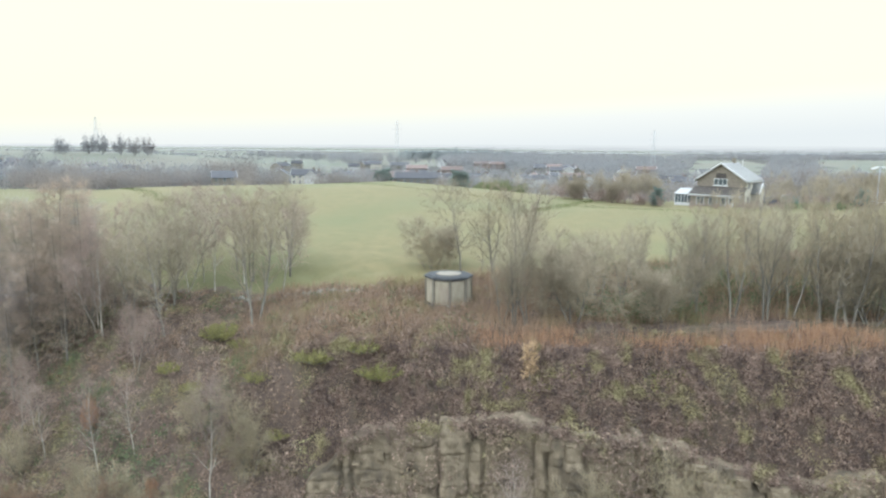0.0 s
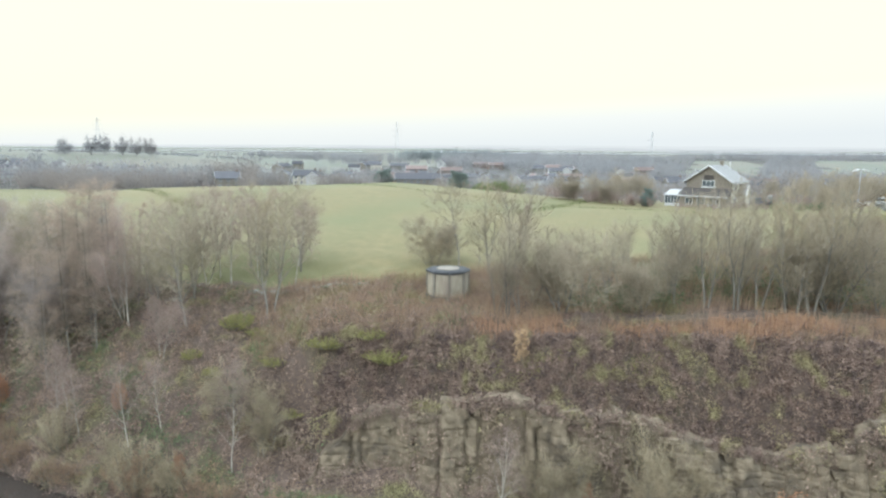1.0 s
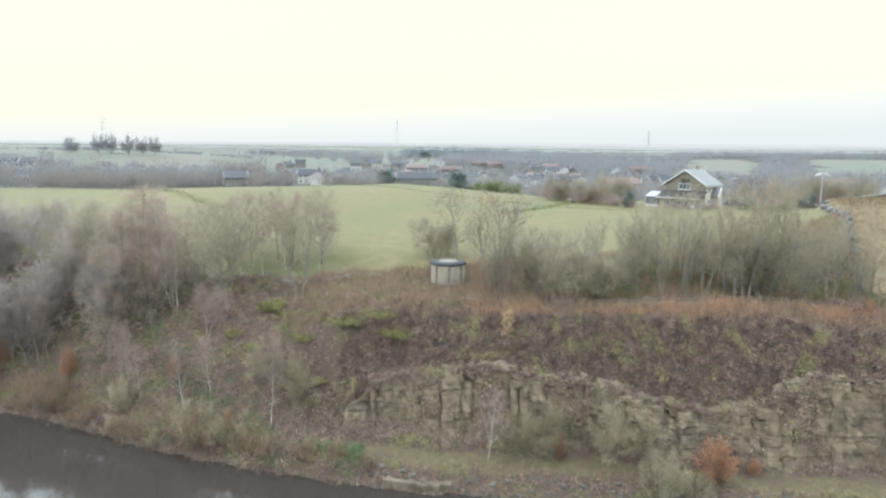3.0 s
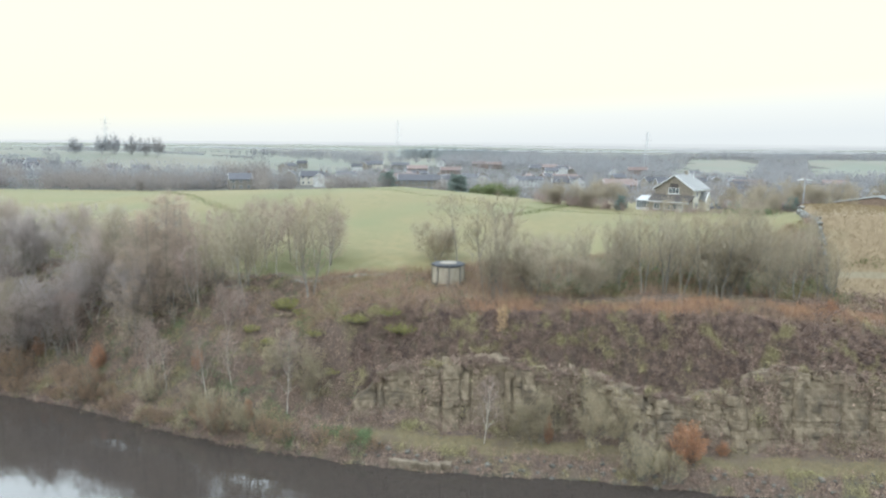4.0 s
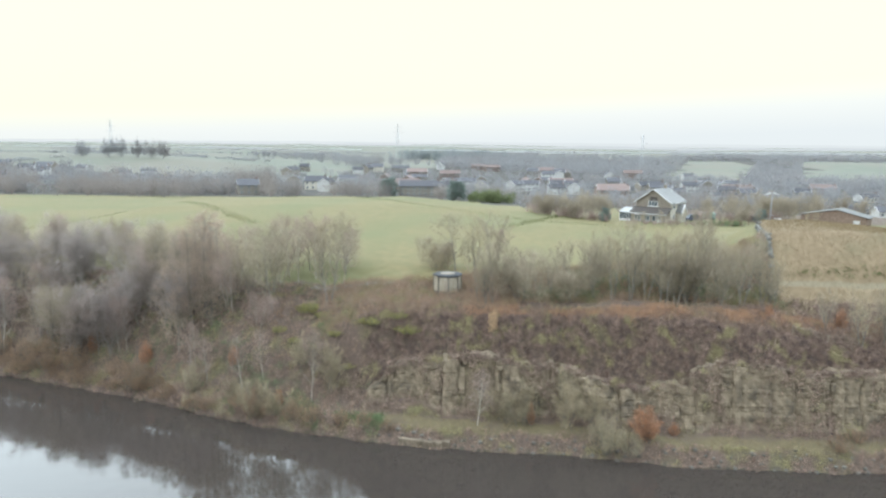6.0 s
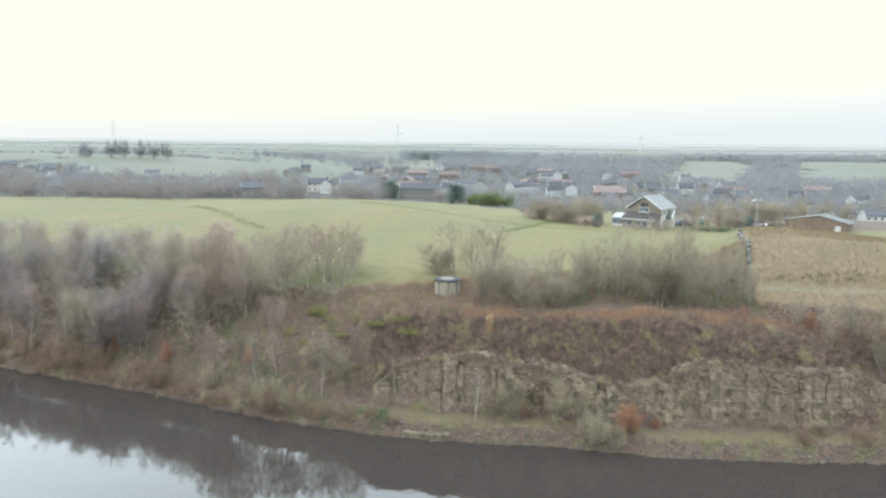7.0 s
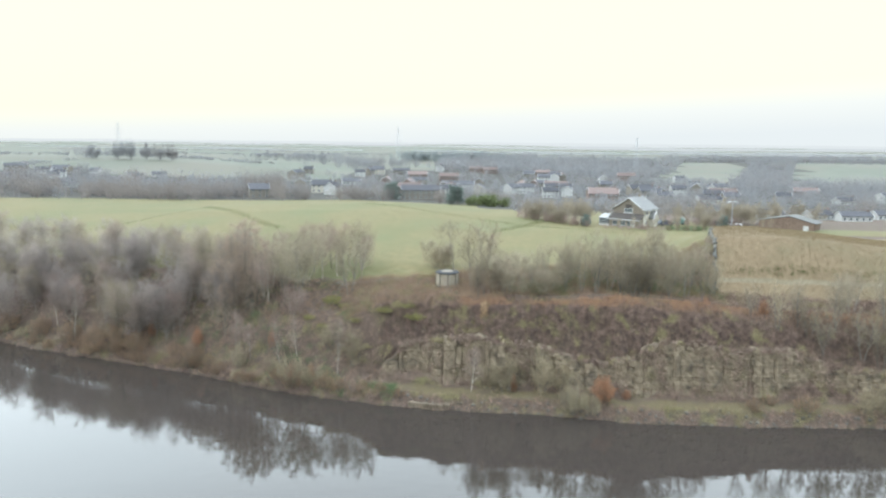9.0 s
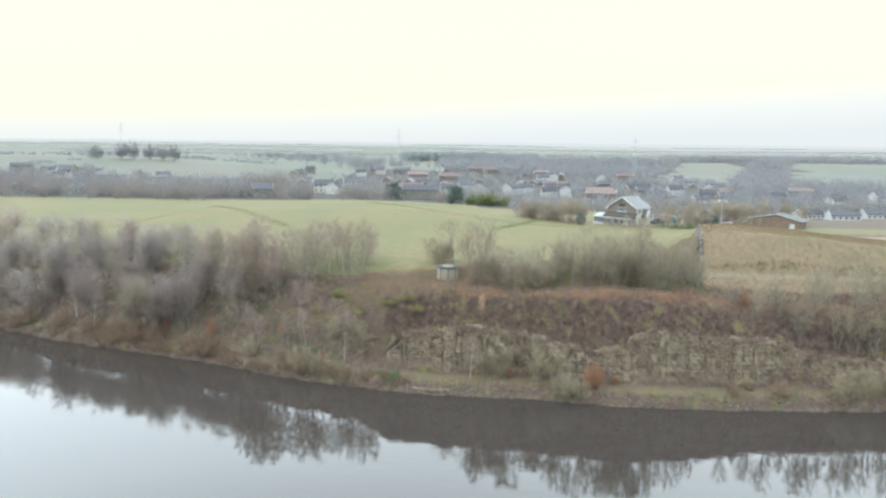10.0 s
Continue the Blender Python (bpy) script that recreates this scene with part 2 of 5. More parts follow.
M_STEEL = plain("galvanised_steel", (0.25, 0.26, 0.27), 0.6, metal=0.1)
# pylon steel paled in its colour, in place of haze
M_PYLON = plain("hazed_pylon_steel", (0.29, 0.305, 0.31), 0.8)
M_SHEETROOF = mat("fibre_cement_sheet", (0.058, 0.058, 0.055), (0.09, 0.088, 0.082), 0.8, 0.8)
M_SHEDWALL = mat("brown_shed_boards", (0.093, 0.0651, 0.0496), (0.149, 0.108, 0.0837), 0.5, 0.9)
M_CARPAINT = plain("dark_car_paint", (0.05, 0.06, 0.09), 0.2)
M_CARWHITE = plain("white_car_paint", (0.75, 0.76, 0.77), 0.25)
M_TYRE = plain("tyre_rubber", (0.03, 0.03, 0.03), 0.9)
M_RUSH = mat("rank_green_grass", (0.06, 0.074, 0.03), (0.085, 0.094, 0.04), 0.8, 0.9, island=True, gloss=0.0)
M_GREENSHEET = plain("dull_green_tarpaulin", (0.10, 0.17, 0.15), 0.5)

# ---- the lie of the land ----
SHORE_X = [-2600, -400, -160, -120, -87, -73, -55, -40, -26.5, -12.6, -1.3, 12.8, 24.7, 40, 51, 60, 90, 160, 400, 2600]
SHORE_Y = [900, 210, 108, 84, 64, 58, 51.5, 46.5, 40.2, 36.0, 33.8, 32.8, 30.6, 29.8, 30.0, 30.4, 31, 36, 60, 300]
# height over the lake against the distance from the water's edge: a wooded bank, and the quarry's side
BANK_S = [-60, -12, -3, 0, 1, 4, 7, 10, 14, 19, 26, 40]
BANK_Z = [-6, -4, -1.2, 0, 0.9, 1.8, 5.0, 8.4, 10.8, 12.6, 14.0, 14.6]
LIP_X = [-14, -8, 3, 12, 18, 22, 26, 29, 36, 40, 43, 49, 52, 56, 61, 70]
LIP_Z = [5.6, 7.1, 8.9, 7.9, 6.6, 5.6, 7.2, 9.5, 9.4, 8.4, 8.6, 8.4, 7.0, 5.9, 5.4, 4.8]
# the brow over the quarry, where the steep heather ends
BROW_X, BROW_Z = [-14, 5, 18, 30, 38, 46, 60, 80], [12.3, 12.4, 12.8, 12.9, 12.0, 11.0, 10.6, 10.4]
# heights fitted to the outlines that the camera sees: the hill (rows from the terrace to its far side), then the valley
# and the moor
HILL_X = [-160, -95, -74, -50, -15, 15, 40, 60, 120]
HILL_Y = [40, 56, 75, 100, 125, 150, 180]
HILL_Z = [
    [13.6, 14.0, 14.1, 14.2, 14.3, 14.2, 14.6, 15.0, 15.0],
    [14.0, 14.4, 14.6, 14.8, 15.0, 15.0, 15.6, 16.2, 16.0],
    [14.4, 14.8, 15.8, 16.2, 16.2, 16.0, 16.3, 16.9, 16.6],
    [13.8, 14.0, 16.5, 17.6, 17.6, 17.2, 17.2, 17.4, 17.0],
    [13.4, 13.4, 17.9, 18.4, 18.7, 17.4, 16.6, 16.6, 16.2],
    [13.0, 13.0, 17.2, 18.0, 18.9, 16.4, 14.8, 14.6, 14.0],
    [12.4, 12.6, 14.4, 15.2, 15.6, 12.6, 12.0, 12.0, 11.6],
]
VALE_X = [-600, -300, -160, -50, 60, 300, 600]
VALE_Y = [260, 400, 550, 700, 900, 1150, 1600, 2600, 4600]
VALE_Z = [
    [11, 10.0, 9.6, 10.0, 7.6, 7, 6],
    [16, 12.0, 8.0, 7.0, 4.2, 2, 0],
    [23, 20.6, 14.0, 8.2, 5.0, 0, -3],
    [22, 19.0, 13.0, 8.4, 6.2, -1, -3],
    [16, 12.0, 9.0, 8.0, 7.6, 0, -2],
    [14, 12.0, 12.0, 12.0, 12.0, 8, 9],
    [17, 17.0, 17.0, 16.0, 15.0, 14, 14],
    [24, 24.0, 24.0, 24.0, 22.0, 20, 18],
    [28, 28.0, 29.0, 30.0, 30.0, 29, 28],
]


def ease(a, b, v):
    v = np.clip((np.asarray(v, float) - a) / (b - a), 0, 1)
    return v * v * (3 - 2 * v)


def wobble(x, y, size, seed=0.0):
    """A cheap smooth unevenness between -1 and 1."""
    x, y = np.asarray(x) / size + seed * 7.3, np.asarray(y) / size - seed * 3.1
    return (np.sin(x * 1.3 + 1.7 * np.sin(y * 0.9)) + np.sin(y * 1.7 + 1.3 * np.sin(x * 1.1 + 2)) + np.sin((x + y) * 2.3 + 1)) / 3


def shore(x):
    return np.interp(x, SHORE_X, SHORE_Y) + 0.35 * wobble(x, x, 3.1, 2) * (np.abs(x) < 300)


def spot(X, Y, Z, x, y):
    X, Y, Z = np.array(X, float), np.array(Y, float), np.array(Z)
    i = np.clip(np.searchsorted(X, x) - 1, 0, len(X) - 2)
    j = np.clip(np.searchsorted(Y, y) - 1, 0, len(Y) - 2)
    u = np.clip((x - X[i]) / (X[i + 1] - X[i]), 0, 1)
    v = np.clip((y - Y[j]) / (Y[j + 1] - Y[j]), 0, 1)
    return (Z[j, i] * (1 - u) + Z[j, i + 1] * u) * (1 - v) + (Z[j + 1, i] * (1 - u) + Z[j + 1, i + 1] * u) * v


def field(x, y):
    w = np.clip((y - 180) / 80, 0, 1)
    return spot(HILL_X, HILL_Y, HILL_Z, x, y) * (1 - w) + spot(VALE_X, VALE_Y, VALE_Z, x, y) * w


WALL_Y, WALL_X = [51, 53, 61, 75, 92], [42.2, 43.2, 45.8, 50, 56]
TOP_X, TOP_Z = [34, 44, 56, 67, 79, 100, 130], [20.3, 21.4, 21.7, 20.8, 19.4, 17.6, 16.6]


def heap(x, y):
    """How far the grassed embankment has risen at a place, from 0 to 1: steep in front, walled on its western side."""
    w = np.interp(y, WALL_Y, WALL_X)
    return np.interp(y, [52.6, 54.0, 61.0, 63.5, 74, 92], [0, 0.10, 0.97, 1, 1, 0]) * (0.75 * ease(-10, -0.3, x - w) + 0.25 * ease(-0.2, 0.7, x - w)) * ease(138, 112, x)


def ground(x, y):
    x, y = np.asarray(x, float), np.asarray(y, float)
    s = y - shore(x)
    left = np.interp(s, BANK_S, BANK_Z)
    lip = np.interp(x, LIP_X, LIP_Z) + 0.12 * wobble(x, x * 0.3, 1.9, 1)
    right = np.interp(s, [-60, -12, -3, 0, 0.8, 1.5, 3.8, 5.2, 6.0], [-6, -4, -1.2, 0, 1.1, 1.7, 1.9, 2.6, 3.2])
    k = s - 0.9 * wobble(x, x * 0.2, 4.0, 3) * ease(4, 6, s)
    up = np.clip((k - 6.7) / 1.2, 0, 1)
    right = np.where(k > 6.0, 3.2 + (lip - 3.2) * up, right)
    brow = np.interp(x, BROW_X, BROW_Z)
    right = np.where(k > 7.9, lip + (brow - lip) * (1 - (1 - np.clip((k - 7.9) / 2.3, 0, 1)) ** 1.3), right)
    right = np.where(k > 10.2, brow + np.interp(k, [10.2, 12.5, 16, 22, 30], [0, 0.8, 1.2, 2.0, 2.6]), right)
    w = ease(-19, -9, x)
    near = left * (1 - w) + right * w
    mound = (0.16 * wobble(x, y, 2.3, 4) + 0.16 * wobble(x, y, 0.9, 9)) * ease(4, 8, s)
    f = field(x, y) + 0.25 * wobble(x, y, 22, 5) * ease(70, 110, y) + 1.8 * wobble(x, y, 130, 6) * ease(250, 500, y) + 4 * wobble(x, y, 700, 7) * ease(1500, 4000, y)
    z = near + mound + (f - near - mound) * ease(20, 30, s) * ease(44, 56, y)
    z = np.where(s > 120, f, z)
    z = z + (np.interp(x, TOP_X, TOP_Z) - z) * heap(x, y)
    back = ease(-130, -170, y) * (8 + 2 * wobble(x, y, 40))
    return np.where(y < -120, -4 + back * 1.5, z)

# ---- mesh helpers ----
def raw(name, verts, faces, material, smooth=False):
    """A mesh from arrays of corners and of faces that all have the same number of corners."""
    me = bpy.data.meshes.new(name)
    v, f = np.asarray(verts, np.float32), np.asarray(faces, np.int32)
    me.vertices.add(len(v))
    me.vertices.foreach_set("co", v.ravel())
    me.loops.add(f.size)
    me.loops.foreach_set("vertex_index", f.ravel())
    me.polygons.add(len(f))
    me.polygons.foreach_set("loop_start", np.arange(0, f.size, f.shape[1], dtype=np.int32))
    me.update(calc_edges=True)
    me.validate()
    if smooth:
        me.polygons.foreach_set("use_smooth", np.ones(len(f), bool))
    for m in material if isinstance(material, (list, tuple)) else [material]:
        me.materials.append(m)
    return me


def part(name, bm, material, parent=None, label=""):
    """Links a bmesh, or a ready mesh, as one object under a thing or a part."""
    if isinstance(bm, bpy.types.Mesh):
        me = bm
    else:
        me = bpy.data.meshes.new(name)
        bm.normal_update()
        bm.to_mesh(me)
        bm.free()
        me.materials.append(material)
    ob = new(name, me)
    if parent:
        ob.parent = parent
    return tagged(ob, label)


def thing(name, m, label, category, group="", kind=""):
    ob = tagged(new(name), label, category, group, kind)
    ob.empty_display_size = 0.3
    ob.matrix_world = m
    return ob


def box(bm, x0, y0, z0, x1, y1, z1, bevel=0.0):
    vs = [bm.verts.new(p) for p in ((x0, y0, z0), (x1, y0, z0), (x1, y1, z0), (x0, y1, z0), (x0, y0, z1), (x1, y0, z1), (x1, y1, z1), (x0, y1, z1))]
    fs = [bm.faces.new([vs[i] for i in q]) for q in ((3, 2, 1, 0), (4, 5, 6, 7), (0, 1, 5, 4), (1, 2, 6, 5), (2, 3, 7, 6), (3, 0, 4, 7))]
    if bevel:
        es = {e for f in fs for e in f.edges}
        bmesh.ops.bevel(bm, geom=list(es), offset=bevel, segments=1, affect="EDGES", profile=0.5)
    return bm


def boxes(*rows, bevel=0.0):
    bm = bmesh.new()
    for r in rows:
        box(bm, *r, bevel=bevel)
    return bm


def prism(bm, outline, axis, a, b):
    """A solid with the outline (pairs) in the plane across the axis, from a to b along it."""
    def at(p, t):
        return {"x": (t, p[0], p[1]), "y": (p[0], t, p[1]), "z": (p[0], p[1], t)}[axis]
    one, two = [bm.verts.new(at(p, a)) for p in outline], [bm.verts.new(at(p, b)) for p in outline]
    k = len(outline)
    faces = [bm.faces.new(one), bm.faces.new(two[::-1])]
    for i in range(k):
        faces.append(bm.faces.new((one[i], two[i], two[(i + 1) % k], one[(i + 1) % k])))
    bmesh.ops.recalc_face_normals(bm, faces=faces)
    return bm


def beam(bm, p, q, r, sides=5, r2=None):
    """A straight tapered bar from p to q."""
    p, q = Vector(p), Vector(q)
    d = (q - p).normalized()
    u = d.orthogonal().normalized()
    v = d.cross(u)
    r2 = r if r2 is None else r2
    one = [bm.verts.new(p + (u * math.cos(a) + v * math.sin(a)) * r) for a in (2 * math.pi * i / sides for i in range(sides))]
    two = [bm.verts.new(q + (u * math.cos(a) + v * math.sin(a)) * r2) for a in (2 * math.pi * i / sides for i in range(sides))]
    for i in range(sides):
        bm.faces.new((one[i], one[(i + 1) % sides], two[(i + 1) % sides], two[i]))
    bm.faces.new(one[::-1])
    bm.faces.new(two)
    return bm


def gz(x, y):
    return float(ground(x, y))


# ---- plants ----
class Soup:
    """Corners and faces of the wood and of the fine twigs of one plant."""

    def __init__(self):
        self.v, self.f, self.tv = [], [], []

    def limb(self, pts, radii, sides):
        base = len(self.v)
        for i, p in enumerate(pts):
            d = (pts[min(i + 1, len(pts) - 1)] - pts[max(i - 1, 0)]).normalized()
            u = d.orthogonal().normalized()
            w = d.cross(u)
            for k in range(sides):
                a = 2 * math.pi * k / sides
                self.v.append(p + (u * math.cos(a) + w * math.sin(a)) * radii[i])
        for i in range(len(pts) - 1):
            for k in range(sides):
                a, b = base + i * sides + k, base + i * sides + (k + 1) % sides
                self.f.append((a, b, b + sides, a + sides))

    def twig(self, p, q, w, rng):
        side = (q - p).cross(Vector((rng.gauss(0, 1), rng.gauss(0, 1), rng.gauss(0, 1)))).normalized() * w
        self.tv += [p - side, p + side, q]


def rand_dir(rng, up=0.0):
    return Vector((rng.gauss(0, 1), rng.gauss(0, 1), rng.gauss(0, 1) + up)).normalized()


def branch(soup, rng, p, d, length, r, level, st):
    segs = (5, 3, 2)[level]
    pts, radii, step = [p.copy()], [r], length / segs
    for i in range(segs):
        d = (d + rand_dir(rng) * st["bend"] + Vector((0, 0, st["rise"][level]))).normalized()
        pts.append(pts[-1] + d * step)
        radii.append(max(r * (1 - 0.85 * (i + 1) / segs), 0.006))
    if level < 2:
        soup.limb(pts, radii, 6 if level == 0 else 4)
    else:
        for a, c, k in zip(pts, pts[1:], radii):
            soup.twig(a, c + (c - a) * 0.15, max(k, 0.012), rng)

    def along(t):
        k = min(int(t * segs), segs - 1)
        return pts[k].lerp(pts[k + 1], t * segs - k), (pts[k + 1] - pts[k]).normalized(), radii[k]

    if level < len(st["kids"]):
        n = st["kids"][level]
        for i in range(n):
            t = st["bare"][level] + (1 - st["bare"][level]) * (i + rng.random()) / n
            q, dd, rr = along(min(t, 0.999))
            az = i * 2.4 + rng.random()
            u = dd.orthogonal().normalized()
            out = (u * math.cos(az) + dd.cross(u) * math.sin(az)).normalized()
            ang = radians(st["angle"][level] * rng.uniform(0.75, 1.25))
            cd = dd * math.cos(ang) + out * math.sin(ang)
            shape = st["shape"](t) if level == 0 else 1 - 0.5 * t
            branch(soup, rng, q, cd, length * st["reach"][level] * shape * rng.uniform(0.75, 1.2), rr * st["thin"], level + 1, st)
    n = st["twigs"][level]
    for i in range(n):
        q, dd, _ = along(0.25 + 0.749 * rng.random())
        td = (dd * 0.8 + rand_dir(rng) * st["spread"] + Vector((0, 0, st["droop"]))).normalized()
        size = st["twig"] * rng.uniform(0.5, 1.3)
        soup.twig(q, q + td * size, st["twig_w"], rng)
        if st.get("leaf"):
            c = q + td * size * rng.random()
            soup.twig(c, c + rand_dir(rng) * st["leaf"], st["leaf"] * 0.45, rng)


STYLES = {
    "birch": dict(bend=0.10, rise=(0.06, 0.07, -0.02), kids=(17, 7), bare=(0.22, 0.1), angle=(38, 40), reach=(0.36, 0.45), thin=0.5, shape=lambda t: 1.2 - 0.7 * t, twigs=(10, 10, 12), spread=0.8, droop=-0.2, twig=1.0, twig_w=0.007),
    "broad": dict(bend=0.14, rise=(0.05, 0.06, 0.02), kids=(14, 8), bare=(0.2, 0.1), angle=(52, 45), reach=(0.50, 0.45), thin=0.55, shape=lambda t: 1.1 - 0.55 * t, twigs=(9, 11, 16), spread=0.85, droop=0.05, twig=1.0, twig_w=0.007),
    "spire": dict(bend=0.05, rise=(0.1, 0.02, 0.0), kids=(40, 7), bare=(0.08, 0.15), angle=(70, 45), reach=(0.30, 0.42), thin=0.35, shape=lambda t: 1.15 - 0.8 * t, twigs=(14, 12, 16), spread=0.7, droop=-0.05, twig=0.75, twig_w=0.009),
}


def tree_meshes(seed, style, height, stems=1, radius=None, lean=0.0, **more):
    rng = random.Random(seed)
    st = dict(STYLES[style], **more)
    soup = Soup()
    for i in range(stems):
        d = Vector((rng.gauss(0, lean), rng.gauss(0, lean), 1)).normalized()
        h = height * (1 if i == 0 else rng.uniform(0.7, 0.98))
        p = Vector((rng.gauss(0, 0.25), rng.gauss(0, 0.25), -0.3)) if i else Vector((0, 0, -0.3))
        branch(soup, rng, p, d, h, radius or height * 0.012, 0, st)
    return soup


def plant(name, soup, wood, twig, label, category, m, group="", crown="crown"):
    ob = thing(name, m, label, category, group)
    part("trunk", raw("trunk", soup.v, soup.f, wood, True), None, ob)
    part(crown, raw(crown, soup.tv, np.arange(len(soup.tv)).reshape(-1, 3), twig), None, ob)
    return ob


def shrub_meshes(seed, height, width, stems=26, twigs=34, leaf=0.0, twig=0.5, up=0.45, fine=0.014):
    """Many thin stems that fan out of one stool, with twigs over a dome."""
    rng = random.Random(seed)
    soup = Soup()
    for i in range(stems):
        az, out = rng.uniform(0, 6.283), math.sqrt(rng.random()) * width * 0.5
        top = Vector((math.cos(az) * out, math.sin(az) * out, height * math.sqrt(max(0.15, 1 - (out / (width * 0.56)) ** 2)) * rng.uniform(0.78, 1.05)))
        foot = Vector((top.x * 0.3, top.y * 0.3, -0.25))
        mid = foot.lerp(top, 0.5) + Vector((top.x * 0.16, top.y * 0.16, height * 0.06))
        soup.limb([foot, mid, top], [0.035, 0.022, 0.008], 3)
        for k in range(twigs):
            t = rng.uniform(0.18, 1.0)
            q = foot.lerp(mid, t * 2) if t < 0.5 else mid.lerp(top, t * 2 - 1)
            d = (rand_dir(rng) + Vector((0, 0, up))).normalized()
            tip = q + d * twig * rng.uniform(0.5, 1.4)
            soup.twig(q, tip, fine, rng)
            if leaf:
                c = q.lerp(tip, rng.random())
                soup.twig(c, c + rand_dir(rng) * leaf, leaf * 0.45, rng)
    return soup


def blades(rng, xy, height, width, lean=0.35, jitter=0.0):
    """Upright slivers on the ground at the places xy: corners of triangles."""
    n = len(xy)
    base = np.column_stack([xy, ground(xy[:, 0], xy[:, 1]) - 0.03])
    a = rng.uniform(0, 2 * np.pi, n)
    h = height * rng.uniform(0.5, 1.3, n)
    tip = base + np.column_stack([rng.normal(0, lean, n) * h, rng.normal(0, lean, n) * h, h])
    side = np.column_stack([np.cos(a), np.sin(a), np.zeros(n)]) * width * rng.uniform(0.6, 1.4, n)[:, None]
    return np.stack([base - side, base + side, tip], 1).reshape(-1, 3)


def clumps(rng, xy, radius, height, per, size):
    """Domes of small leaves on the ground at the places xy: corners of triangles."""
    n = len(xy)
    r = radius * rng.uniform(0.5, 1.35, n)
    k = np.repeat(np.arange(n), per)
    d = rng.normal(0, 1, (n * per, 3))
    d[:, 2] = np.abs(d[:, 2]) * 1.1
    d /= np.linalg.norm(d, axis=1)[:, None]
    d *= rng.uniform(0.45, 1.05, n * per)[:, None]
    c = np.column_stack([xy[k, 0] + d[:, 0] * r[k], xy[k, 1] + d[:, 1] * r[k], np.zeros(n * per)])
    c[:, 2] = ground(c[:, 0], c[:, 1]) * 0.5 + ground(xy[:, 0], xy[:, 1])[k] * 0.5 + d[:, 2] * (height / radius) * r[k] * rng.uniform(0.8, 1.2, n)[k]
    t = rng.normal(0, 1, (n * per, 3, 3)) * size * 0.6
    return (c[:, None, :] + t).reshape(-1, 3)


def stuff(name, verts, material, label, category):
    ob = new(name, raw(name, verts, np.arange(len(verts)).reshape(-1, 3), material))
    return tagged(ob, label, category, kind="stuff")


def strew(rng, n, x0, x1, y0, y1, keep):
    xy = np.column_stack([rng.uniform(x0, x1, n), rng.uniform(y0, y1, n)])
    return xy[keep(xy[:, 0], xy[:, 1])]



# ---- ground, lake, quarry face ----
EDGE_X = [-300, -107, -72, -51, -25, -8, 5, 17, 27, 33, 39, 46, 52, 60]
EDGE_Y = [190, 92, 77, 70, 60.5, 56.5, 59, 62, 64.5, 65.8, 65.0, 64.5, 78, 96]


def field_edge(x):
    return np.interp(x, EDGE_X, EDGE_Y) + 0.7 * wobble(x, x * 0.4, 2.6, 8)


def right_of_wall(x, y):
    return (x > np.interp(y, WALL_Y, WALL_X)) & (y > 46.5 + 0.8 * wobble(x, y, 4)) & (x > 43.0) & (y < 92)


def in_woods(x, y):
    """The valley woods: east of the village, a belt up the far slope, and a block below the green field."""
    diag = np.interp(y, [400, 1300], [200, 640])
    east = (x > -20) & (x < 190 + (y - 600) * 0.4) & (y > 600) & (y < 1180)
    belt = (np.abs(x - diag) < np.interp(y, [400, 1300], [20, 42])) & (y > 400) & (y < 1300)
    block = (x > diag) & (x < 620) & (y > 400) & (y < 572)
    return east | belt | block | ((x > 420) & (x < 900) & (y > 1150) & (y < 1330))


